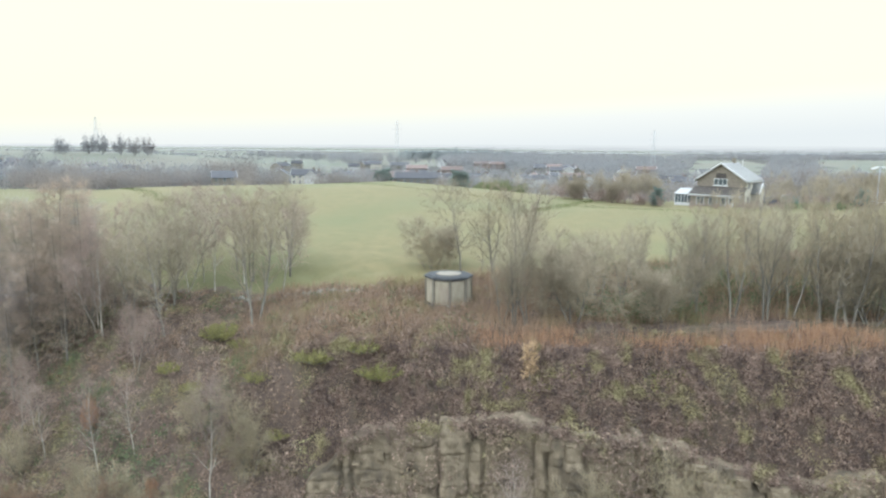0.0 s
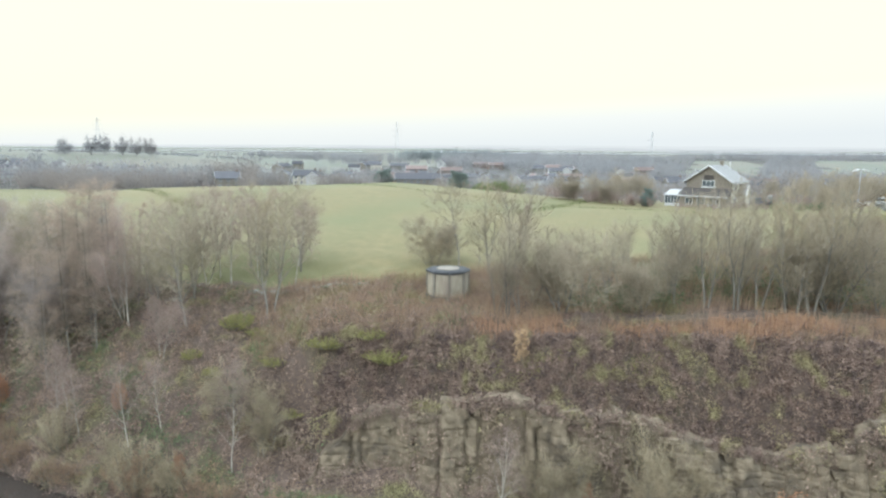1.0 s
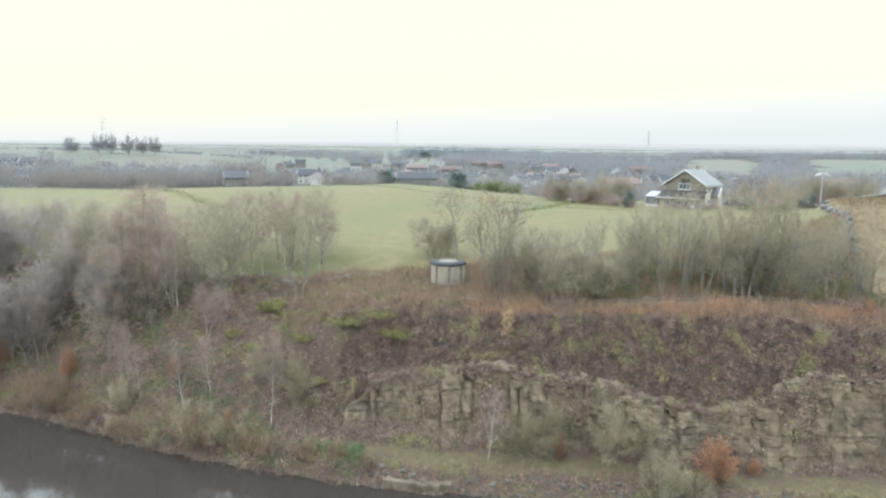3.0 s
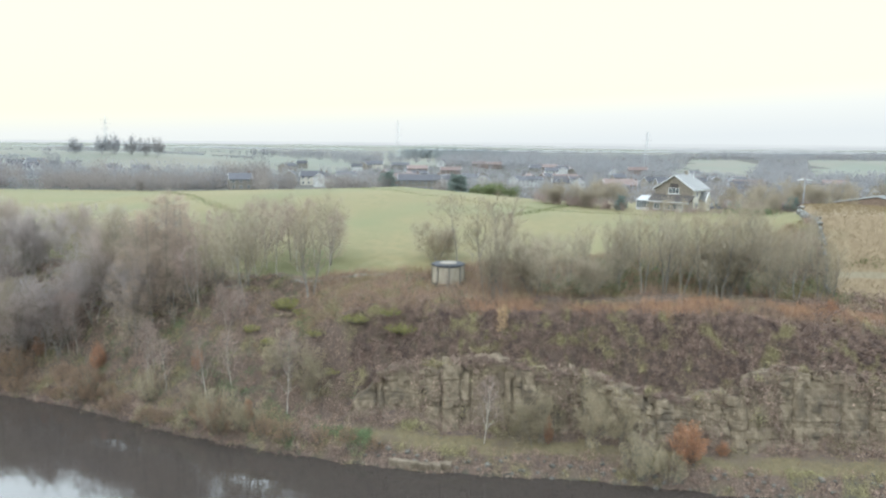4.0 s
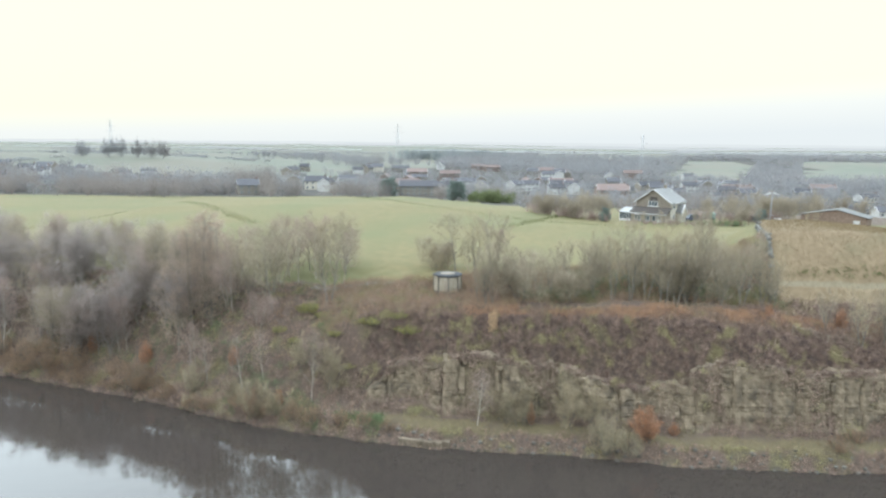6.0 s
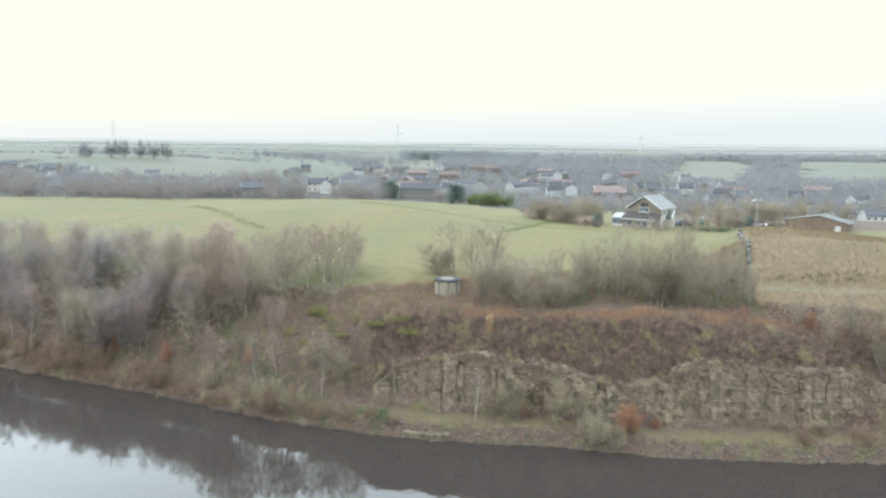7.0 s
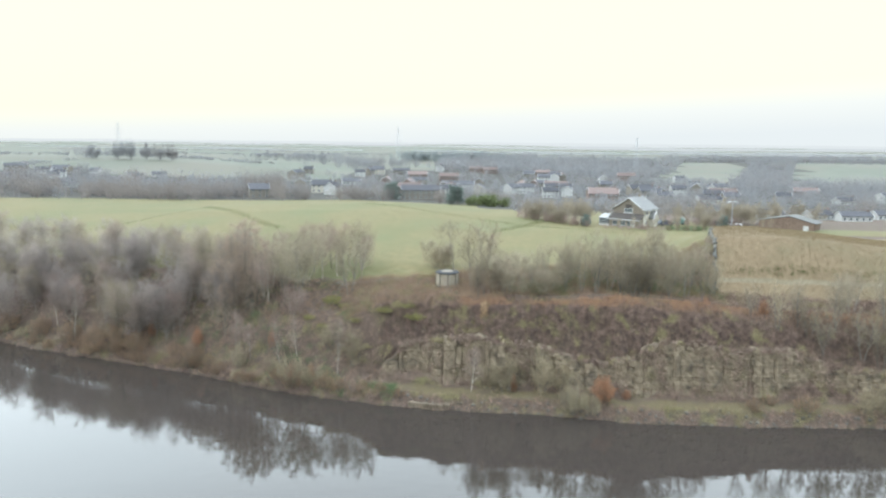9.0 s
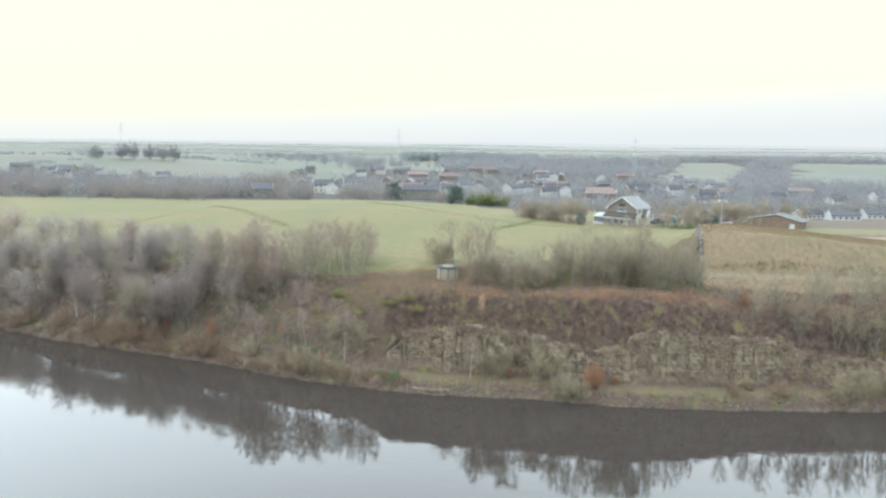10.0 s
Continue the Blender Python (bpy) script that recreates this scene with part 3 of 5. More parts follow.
def build_ground():
    xs = np.concatenate([-np.geomspace(2600, 112, 22), np.arange(-110, -70, 1.4), np.arange(-70, 74, 0.65), np.arange(74, 130, 1.5), np.geomspace(131, 2600, 24)])
    ys = np.concatenate([[-900, -500, -300, -220], np.arange(-180, 20, 10), np.arange(22, 70, 0.5), np.arange(70, 132, 1.25), np.arange(132, 280, 4), np.arange(280, 720, 11), np.geomspace(725, 4700, 34)])
    X, Y = np.meshgrid(xs, ys)
    Z = ground(X, Y)
    me = raw("ground", np.column_stack([X.ravel(), Y.ravel(), Z.ravel()]), [[0, 1, 2]], [M_SOIL, M_PASTURE, M_ROUGH, M_LEDGE, M_BED, M_HAZED_FIELD, M_TOWN, M_TRACK, M_PATH, M_ROCKBASE])
    me.clear_geometry()
    nx, ny = len(xs), len(ys)
    a = (np.arange(ny - 1)[:, None] * nx + np.arange(nx - 1)[None, :]).ravel()
    quads = np.column_stack([a, a + 1, a + nx + 1, a + nx]).astype(np.int32)
    me.vertices.add(nx * ny)
    me.vertices.foreach_set("co", np.column_stack([X.ravel(), Y.ravel(), Z.ravel()]).astype(np.float32).ravel())
    me.loops.add(quads.size)
    me.loops.foreach_set("vertex_index", quads.ravel())
    me.polygons.add(len(quads))
    me.polygons.foreach_set("loop_start", np.arange(0, quads.size, 4, dtype=np.int32))
    me.update(calc_edges=True)
    cx, cy = (X[:-1, :-1] + X[1:, 1:]).ravel() / 2, (Y[:-1, :-1] + Y[1:, 1:]).ravel() / 2
    s = cy - shore(cx)
    kind = np.zeros(len(cx), np.int32)
    kind[(cy > field_edge(cx)) & (cy < 256)] = 1
    kind[right_of_wall(cx, cy) & (cx < 200)] = 2
    kind[right_of_wall(cx, cy) & (np.abs(cy - 54.2 - 0.3 * wobble(cx, cy, 9)) < 0.3)] = 7
    kind[(s > 1.2) & (s < 3.6 + 0.5 * wobble(cx, cy, 2.0)) & (cx > -11)] = 3
    cut = s - 0.9 * wobble(cx, cx * 0.2, 4.0, 3)
    kind[(cut > 5.2) & (cut < 7.0) & (cx > -9) & (cx < 90)] = 9
    kind[s < 0] = 4
    kind[(cy >= 108) & (cx > 66) & (cy < 260)] = 0
    kind[(cy >= 215) & ((cx > 10) | (cy > 252))] = 6
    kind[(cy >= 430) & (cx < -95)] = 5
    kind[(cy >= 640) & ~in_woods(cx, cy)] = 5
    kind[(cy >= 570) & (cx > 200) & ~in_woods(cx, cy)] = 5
    me.polygons.foreach_set("material_index", kind)
    me.polygons.foreach_set("use_smooth", np.ones(len(kind), bool))
    return tagged(new("ground", me), "rolling winter ground with pasture, scrub and valley", "ground", kind="structure")


build_ground()

bm = bmesh.new()
box(bm, -1200, -150, -0.25, 700, 330, 0.0)
tagged(part("water", bm, M_WATER), "dark still lake water with soft reflections", "lake", kind="structure")


def block_mesh(seed, material=M_ROCK):
    """A rough quarried block, split and rounded, about one metre each way."""
    rng = random.Random(seed)
    bm = box(bmesh.new(), -0.5, -0.5, -0.5, 0.5, 0.5, 0.5)
    for v in bm.verts:
        v.co += Vector([rng.uniform(-0.08, 0.08) for _ in range(3)])
    bmesh.ops.subdivide_edges(bm, edges=bm.edges[:], cuts=3, use_grid_fill=True)
    off = Vector((seed * 3.7, seed * 1.9, seed * 5.3))
    for v in bm.verts:
        round_off = 1 - 0.10 * max(0.0, v.co.length - 0.62) / 0.2
        v.co *= round_off
        v.co += 0.12 * noise.noise_vector(v.co * 2.1 + off) + 0.07 * noise.noise_vector(v.co * 5.0 + off)
    bmesh.ops.triangulate(bm, faces=bm.faces[:])
    me = bpy.data.meshes.new("rock_block")
    bm.to_mesh(me)
    bm.free()
    me.materials.append(material)
    return me


def cliff_y(x, z):
    lip = np.interp(x, LIP_X, LIP_Z)
    return shore(x) + 6.0 + 0.9 * wobble(x, np.asarray(x) * 0.2, 4.0, 3) + np.clip((z - 3.2) / (lip - 3.2), -0.2, 1.1)


def build_cliff():
    """One broken face with upright joints and level beds, and loose blocks that stand proud of it."""
    rng = np.random.default_rng(5)
    face = thing("quarry_face", pose(0, 0, 0), "sandstone quarry face in rough upright blocks and beds", "cliff", kind="structure")
    joints = np.cumsum(rng.choice((0.7, 1.0, 1.4, 1.9, 2.6, 3.3), 60)) - 13.0
    joints = joints[joints < 68]
    lead, deep = rng.uniform(0.0, 0.50, len(joints) + 1), rng.uniform(0.08, 0.55, len(joints))
    beds = np.cumsum(rng.choice((0.25, 0.4, 0.55, 0.8, 1.1), 30)) + 2.2
    bed_out = rng.uniform(-0.09, 0.09, (len(joints) + 1, len(beds) + 1))
    lift = rng.uniform(-0.25, 0.25, len(joints) + 1)
    xs = np.arange(-11.5, 67.0, 0.12)
    v = np.linspace(0, 1, 62)
    X, V = np.meshgrid(xs, v)
    top = np.interp(xs, LIP_X, LIP_Z) + 0.30 * wobble(xs, xs * 0.4, 0.9, 3) - 0.05 - np.maximum(0, -6.5 - xs) * 0.7
    top = top + rng.choice((-0.75, -0.4, -0.1, 0.1, 0.25), len(joints) + 1)[np.searchsorted(joints, xs)]
    Z = 1.9 + (top[None, :] - 1.9) * V
    bent = X + 0.10 * wobble(Z, X, 1.1, 2)
    panel = np.searchsorted(joints, bent)
    zz = Z + lift[panel] + 0.06 * wobble(X, Z, 0.7, 1)
    bed = np.searchsorted(beds, zz)
    out = lead[panel] + bed_out[panel, bed] + 0.30 * wobble(X, Z * 0.25, 3.1, 4)
    near = np.abs(bent[:, :, None] - joints[None, None, :])
    which = near.argmin(2)
    gap = near.min(2)
    out -= deep[which] * np.exp(-(gap / 0.13) ** 2)
    out -= 0.10 * np.exp(-(np.abs(zz[:, :, None] - beds[None, None, :]).min(2) / 0.05) ** 2)
    out += 0.09 * wobble(X, Z, 0.42, 7) + 0.05 * wobble(X, Z, 0.17, 8) + rng.normal(0, 0.012, X.shape)
    out -= 0.5 * ease(0.92, 1.0, V) ** 2
    out += 0.4 * ease(3.2, 2.0, Z)
    Y = cliff_y(X, Z) - 0.55 - out
    Y[-1] += 1.2
    a = (np.arange(len(v) - 1)[:, None] * len(xs) + np.arange(len(xs) - 1)[None, :]).ravel()
    quads = np.column_stack([a, a + 1, a + len(xs) + 1, a + len(xs)])
    part("rock_face", raw("rock_face", np.column_stack([X.ravel(), Y.ravel(), Z.ravel()]), quads, M_ROCK), None, face)
    kinds = [block_mesh(i) for i in range(8)]
    pick = random.Random(6)
    for i in range(230):
        x = pick.uniform(-7.5, 64)
        lip = float(np.interp(x, LIP_X, LIP_Z))
        z = pick.choice((lip - pick.uniform(0.2, 0.8), pick.uniform(3.2, lip - 0.4)))
        k = int(np.searchsorted(joints, x))
        w, h = pick.uniform(0.4, 1.3), pick.uniform(0.25, 0.9)
        ob = new("rock_block", pick.choice(kinds))
        ob.parent = face
        y = float(cliff_y(x, z)) - 0.55 - lead[k] - 0.30 * float(wobble(x, z * 0.25, 3.1, 4)) + 0.22 + 0.8 * float(ease(0.86, 1.0, (z - 1.9) / (lip - 1.9))) ** 2
        ob.matrix_basis = pose(x, y, z, -6 + pick.uniform(-3, 3), pick.uniform(-2, 2), pick.uniform(-10, 10)) @ Matrix.Diagonal((w, 0.7, h, 1))


# ---- trees and shrubs ----
def scaled(x, y, h, nominal, turn, sink=0.0, wide=1.0):
    k = h / nominal
    return pose(x, y, gz(x, y) - sink, 0, 0, turn) @ Matrix.Diagonal((k * wide, k * wide, k, 1))


def plant_rows(protos, rows, rng):
    """protos: builders' results, planted far down first; rows: x, y, height in metres."""
    for x, y, h in rows:
        ob, nominal = rng.choice(protos)
        copy_thing(ob, scaled(x, y, h, nominal, rng.uniform(0, 360), 0.05, rng.uniform(0.9, 1.15)))


rng = random.Random(11)

BIRCH_LABEL = "slender bare birch with pale trunk on the bank"
birches = []
for i, (x, y, h, stems) in enumerate(((-26.0, 50.3, 5.2, 2), (-17.2, 41.7, 8.2, 1), (-31.4, 58.9, 9.5, 1), (-25.7, 60.0, 9.4, 2))):
    soup = tree_meshes(20 + i, "birch", h, stems, h * (0.0078 if stems == 1 else 0.0075), 0.10 if stems == 1 else 0.24)
    birches.append((plant("birch_tree", soup, M_BIRCH, M_TW_BIRCH, BIRCH_LABEL, "tree", scaled(x, y, h, h, 0), "birches on the bank"), h))
BIRCHES = [
    (2.9, 36.1, 6.7), (35.4, 35.5, 4.4), (-30.9, 54.3, 9.9), (-22.7, 59.2, 9.2), (-29.0, 61.4, 7.7), (-24.7, 61.8, 8.8),
    (-0.7, 49.0, 2.4), (6.4, 58.0, 6.4), (-35.0, 48.7, 6.8), (-32.1, 47.0, 5.9), (-26.8, 45.0, 6.5), (-46.3, 54.5, 7.6), (-47.5, 54.8, 7.2),
    (-50.9, 55.4, 6.4), (-34.5, 49.6, 5.7), (-24.2, 45.4, 5.8), (-27.4, 63.5, 8.4), (-20.4, 60.8, 8.0), (-18.7, 63.5, 7.2),
]
plant_rows(birches[1:3], BIRCHES, rng)

broads = []
for i, (x, y, h, st) in enumerate(((-21.8, 63.1, 7.8, 1), (-16.4, 62.0, 7.4, 1), (0.2, 60.1, 7.9, 1), (15.0, 46.9, 4.9, 3))):
    soup = tree_meshes(40 + i, "broad", h, st, h * 0.013, 0.08 if st == 1 else 0.3, twigs=(9, 12, 15), twig_w=0.011)
    broads.append((plant("bare_tree", soup, M_BARK, M_TW_GREY, "bare grey-brown broadleaf tree without leaves", "tree", scaled(x, y, h, h, 0), "bare trees round the field"), h))
BROADS = [
    (-2.2, 61.7, 4.6), (2.1, 59.8, 4.2), (9.2, 49.4, 6.0), (8.6, 46.8, 6.9), (27.1, 46.3, 6.9), (29.6, 45.8, 7.2), (26.2, 44.6, 6.9),
    (33.0, 44.5, 5.2),
]
plant_rows(broads, BROADS, rng)

spires = []
for i, (x, y, h) in enumerate(((-35.4, 55.9, 13.6), (-33.4, 56.6, 12.2))):
    soup = tree_meshes(60 + i, "spire", h, 1, h * 0.010, 0.03)
    spires.append((plant("larch_tree", soup, M_BARK, M_TW_LARCH, "tall bare larch with orange-brown top twigs", "tree", scaled(x, y, h, h, 0), "larches on the slope"), h))
plant_rows(spires, [(-37.7, 55.8, 12.6), (-36.6, 57.6, 13.0), (-34.6, 54.6, 11.0), (-38.8, 57.0, 11.4), (-32.2, 55.4, 10.4), (-35.6, 59.0, 12.4), (-36.2, 53.4, 10.2), (-39.6, 54.4, 10.6), (-33.4, 53.0, 9.2), (-37.8, 52.2, 9.0), (-31.4, 57.4, 10.2)], rng)

# the young wood behind the terrace
thicket = []
for i, (x, y, h) in enumerate(((17.9, 48.2, 7.3), (20.0, 47.0, 8.0), (24.4, 46.8, 7.4))):
    soup = tree_meshes(70 + i, "broad", h, 2, h * 0.012, 0.16, kids=(12, 6), twigs=(5, 8, 9), reach=(0.44, 0.44), twig_w=0.010, angle=(34, 34), rise=(0.06, 0.10, 0.08), spread=0.55, droop=0.2, twig=1.1)
    thicket.append((plant("young_tree", soup, M_BARK, M_TW_OLIVE if i == 1 else M_TW_GREY, "slim many-stemmed bare young tree of a thicket", "tree", scaled(x, y, h, h, 0), "young trees behind the terrace"), h))
THICKET = [
    (4.2, 46.9, 6.7), (5.2, 47.4, 6.2), (3.2, 47.4, 4.6), (6.5, 49.2, 5.7), (11.1, 50.4, 5.0), (12.7, 49.6, 4.9), (22.3, 46.8, 7.3), (25.9, 46.4, 6.9), (27.9, 45.4, 6.6),
    (30.5, 46.8, 7.0), (29.7, 48.0, 7.6), (33.6, 46.5, 7.2), (36.2, 46.2, 6.5), (38.9, 46.8, 6.4), (41.5, 48.5, 5.6),
    (44.2, 41.7, 4.5), (47.1, 39.7, 4.8), (59.2, 38.7, 6.6), (61.5, 37.6, 6.4), (65.0, 38.6, 7.2), (69.0, 38.0, 7.0), (73.0, 39.0, 7.4), (53.4, 38.3, 5.6), (51.9, 39.4, 5.0),
]
THICKET += [(5.0, 58.0, 8.0), (3.2, 58.8, 7.2)]
THICKET += [(50.5, 40.6, 6.4), (55.8, 40.2, 6.8), (57.4, 42.6, 6.6), (63.2, 40.8, 7.2), (67.0, 41.5, 7.4), (71.0, 41.0, 7.6), (75.5, 40.0, 7.6), (79.0, 41.0, 7.4), (60.4, 44.0, 6.0), (66.0, 45.0, 6.4), (72.0, 45.0, 6.4), (83.0, 40.0, 7.6), (48.8, 43.4, 4.6)]
plant_rows(thicket, [(x, y, h + (1.8 if 13 < x < 31 else 0.3)) for x, y, h in THICKET], rng)
more = []
for i in range(24):
    x = 11 + 33 * rng.random()
    y = 48 + rng.random() * (float(field_edge(x)) - 52)
    more.append((x, y, rng.uniform(3.2, 5.6) if y > 53 else rng.uniform(4.5, 6.8)))
plant_rows(thicket, more, rng)

# the loose wood on the slope west of the hut
slope = []
for i in range(11):
    x = -40 + 25 * rng.random()
    y = 53 + (63 - 53) * rng.random() - (x + 27) * 0.12
    slope.append((x, y, rng.uniform(6.5, 9.5)))
plant_rows(birches[2:] + broads[:2] + thicket, slope, rng)

# the wood on the western bank, whose tops make one level line
woods = []
for i, (x, y) in enumerate(((-52.0, 66.0), (-60.0, 68.0), (-46.0, 64.0))):
    soup = tree_meshes(85 + i, "broad", 9.0, 2 + i % 2, 0.095, 0.10, twigs=(6, 7, 8), twig_w=0.015, angle=(42, 40), rise=(0.07, 0.06, 0.04), reach=(0.46, 0.46), spread=0.85, droop=0.12, twig=1.3, bare=(0.14, 0.1))
    woods.append((plant("bare_tree", soup, M_BARK, (M_TW_HAZED, M_TW_HAZED, M_TW_GREY)[i], "bare tree of the dense wood on the shore", "tree", scaled(x, y, 20.0 - gz(x, y), 9.0, 0), "bare trees of the western wood"), 9.0))
west = []
for i in range(140):
    x = -38 - 95 * rng.random() ** 1.15
    s = 3 + 19 * rng.random()
    y = float(shore(x)) + s
    if x > -48 and s < 8:
        continue
    west.append((x, y, max(4.2, float(np.interp(s, [3, 8, 12, 18], [10.8, 13.2, 17.0, 20.0])) + rng.gauss(0, 0.8) - gz(x, y))))
plant_rows(woods + woods + birches[1:3] + broads[:1], west, rng)

# shrubs at the water, on the ledge and along the bank
shrubs = {}
for key, (seed, h, w, leaf, m, label) in {
    "willow": (1, 5.0, 4.6, 0.0, M_TW_OLIVE, "olive-brown leafless willow shrub with many upright stems"),
    "osier": (1, 5.0, 4.6, 0.0, M_TW_STRAW, "dense pale straw-coloured osier bush over the water's edge"),
    "sallow": (2, 4.4, 5.2, 0.13, M_LEAF_BROWN, "russet-brown domed sallow bush at the water"),
    "beech": (3, 4.2, 3.4, 0.13, M_LEAF_RUST, "bright rust-orange beech bush keeping its leaves"),
}.items():
    shrubs[key] = (tree_meshes(101, "broad", h, 6, 0.032, 0.40, kids=(9, 6), twigs=(6, 8, 10), reach=(0.36, 0.44), twig=0.75, twig_w=0.010, bare=(0.12, 0.1)) if key == "willow" else shrub_meshes(seed, h, w, 46, 62 if not leaf else 40, leaf, 0.5 if leaf else 0.6, 0.3), h, m, label)
FIRST = {}


def shrub(key, x, y, h, wide=1.0):
    soup, nominal, m, label = shrubs[key]
    at = scaled(x, y, h, nominal, rng.uniform(0, 360), 0.1, wide)
    if key not in FIRST:
        FIRST[key] = plant(key + "_bush", soup, M_BARK, m, label, "bush", pose(0, 0, 0), "bushes along the bank")
        FIRST[key].matrix_world = at @ pose(0, 0, 0)
    else:
        keep, FIRST[key].matrix_basis = FIRST[key].matrix_basis.copy(), Matrix.Identity(4)
        copy_thing(FIRST[key], at)
        FIRST[key].matrix_basis = keep


for x, y, h, wide in ((16.8, 32.6, 4.6, 1.1), (19.2, 32.0, 3.0, 1.1), (-24.0, 40.6, 4.8, 1.1), (-33.5, 46.4, 4.0, 1.1)):
    shrub("osier", x, y, h, wide)
for x, y, h, wide in ((58.4, 31.4, 4.6, 1.0), (63.0, 31.6, 5.0, 1.1), (67.5, 31.8, 5.0, 1.1), (71.0, 32.0, 4.6, 1.1), (8.0, 36.2, 5.6, 0.9), (12.8, 36.0, 6.4, 0.9), (15.6, 36.2, 5.2, 0.9), (6.0, 37.0, 4.4, 0.8), (-19.0, 45.0, 4.6, 0.9), (-21.0, 39.9, 3.4, 1.1), (-27.6, 43.2, 3.2, 1.1), (-15.0, 42.5, 6.0, 0.9), (56.1, 31.5, 3.8, 1.0), (60.5, 31.6, 4.0, 1.0)):
    shrub("willow", x, y, h, wide)
shrub("willow", -2.5, 60.4, 4.3, 0.95)
for x, y, h, wide in ((-57.9, 55.0, 4.8, 1.1), (-53.2, 53.0, 4.2, 1.1), (-42.5, 48.4, 4.3, 1.1), (-23.8, 40.2, 4.0, 1.0), (-62.5, 57.0, 4.0, 1.0), (-68.0, 58.8, 4.2, 1.0), (-75.0, 61.5, 4.0, 1.1), (-83.0, 64.5, 4.2, 1.1), (41.0, 31.3, 2.2, 1.0), (48.0, 31.4, 2.6, 1.2), (44.0, 33.5, 1.6, 1.2), (-39.0, 47.6, 2.2, 0.9), (-46.5, 51.5, 2.8, 1.0)):
    shrub("sallow", x, y, h, wide)
# a fringe of low bushes all along the western shore
x = -24.0
while x > -118:
    shrub(rng.choice(("willow", "sallow", "sallow")), x, float(shore(x)) + rng.uniform(0.3, 1.9), rng.uniform(1.2, 2.5), rng.uniform(0.9, 1.3))
    x -= rng.uniform(1.4, 3.0)
for x, y, h, wide in ((21.1, 33.4, 4.1, 1.1), (24.6, 34.2, 1.6, 1.0), (-42.5, 52.2, 3.9, 0.6), (-51.7, 55.6, 3.6, 0.5), (-21.2, 41.5, 2.6, 0.6), (-28.6, 47.5, 3.4, 0.5), (9.0, 36.3, 3.0, 0.4), (38.0, 43.0, 2.0, 0.7), (46.4, 42.5, 3.0, 0.6)):
    shrub("beech", x, y, h, wide)

# low scrub, bracken stems, turf: nobody could count them
gen = np.random.default_rng(3)


def on_slope(x, y):
    s = y - shore(x)
    lip = s - 0.9 * wobble(x, x * 0.2, 4.0, 3)
    return (lip > 7.0) & (s < 12.6 + 1.5 * wobble(x, y, 5)) & (x > -10) & ((np.abs(y - 42.0 - 0.02 * (x - 4)) > 0.30) | (x < 2.5) | (x > 15))


brows = strew(gen, 6400, -11, 72, 36, 50, on_slope)
steep = strew(gen, 60000, -11, 72, 36, 48, lambda x, y: (np.abs(y - shore(x) - 0.9 * wobble(x, x * 0.2, 4.0, 3) - 9.0) < 1.4) & (np.abs(wobble(x, y * 1.4, 1.1, 9)) > 0.08))
brows = np.concatenate([steep[:3600], brows])
stuff("bramble_scrub", np.concatenate([clumps(gen, brows, 0.45, 0.42, 56, 0.085), clumps(gen, brows[:900], 0.75, 0.80, 130, 0.085)]), M_HEATHER, "dark red-brown bramble and heather draped over the quarry edge", "scrub")


def on_bank(x, y):
    s = y - shore(x)
    return (s > 0.2) & (y < field_edge(x) - 1) & (s < 30) & (x < 2) & ((x < -10) | (s > 11))


bank = np.concatenate([strew(gen, 15000, -62, 3, 34, 75, on_bank), strew(gen, 5200, -125, -62, 50, 120, on_bank)])
pick = gen.random(len(bank)) + 0.16 * wobble(bank[:, 0], bank[:, 1], 5, 1)
stuff("brown_undergrowth", clumps(gen, bank[pick < 0.55], 0.72, 0.75, 44, 0.095), M_BRAMBLE, "brown winter undergrowth under the bank's trees", "scrub")
stuff("withered_bracken", clumps(gen, bank[(pick >= 0.55) & (pick < 0.76)], 0.62, 0.65, 46, 0.072), M_STEM, "withered pinkish-brown bracken between the bushes", "scrub")
stuff("evergreen_undergrowth", clumps(gen, bank[pick >= 0.91], 0.8, 0.6, 40, 0.10), M_IVY, "dark green ivy and low evergreen undergrowth", "scrub")


def on_terrace(x, y):
    s = y - shore(x)
    return (s > 10.2) & (y < field_edge(x) - 0.3) & (x > -18) & (x < 75) & (((y < 44.4) | (y > 46.4)) | (x < 8)) & ((x < 43) | (y < 46.4))


terrace = strew(gen, 60000, -18, 75, 40, 66, on_terrace)
tall = (np.abs(terrace[:, 1] - 43.4 - 0.5 * wobble(terrace[:, 0], terrace[:, 1], 4)) < 1.9) & (wobble(terrace[:, 0], terrace[:, 1], 3.5, 2) > -0.35) & (terrace[:, 0] > 1)
stuff("dry_willowherb", np.concatenate([blades(gen, terrace[tall] + gen.normal(0, 0.25, (tall.sum(), 2)), 0.95, 0.018, 0.16) for _ in range(4)]), M_REED, "orange-brown dry willowherb stems standing on the terrace", "scrub")
east = strew(gen, 4200, 36, 78, 40, 53, lambda x, y: (y - shore(x) > 10) & (y < np.where(x > 43, 51.2, 46.8) + 0.8 * wobble(x, y, 4, 3)))
stuff("heather_bank", clumps(gen, east, 0.8, 0.9, 28, 0.11), M_HEATHER, "dark purple heather bank behind the quarry fence", "scrub")
stuff("terrace_scrub", clumps(gen, terrace[~tall][:1500], 0.6, 0.5, 60, 0.060), M_BRAMBLE, "low purple-brown scrub on the terrace", "scrub")
stuff("terrace_stems", np.concatenate([blades(gen, terrace[~tall][2200:] + gen.normal(0, 0.35, (len(terrace[~tall]) - 2200, 2)), 1.0, 0.015, 0.2) for _ in range(3)]), M_STEM, "thin pinkish-brown stems and dead grass on the terrace", "scrub")
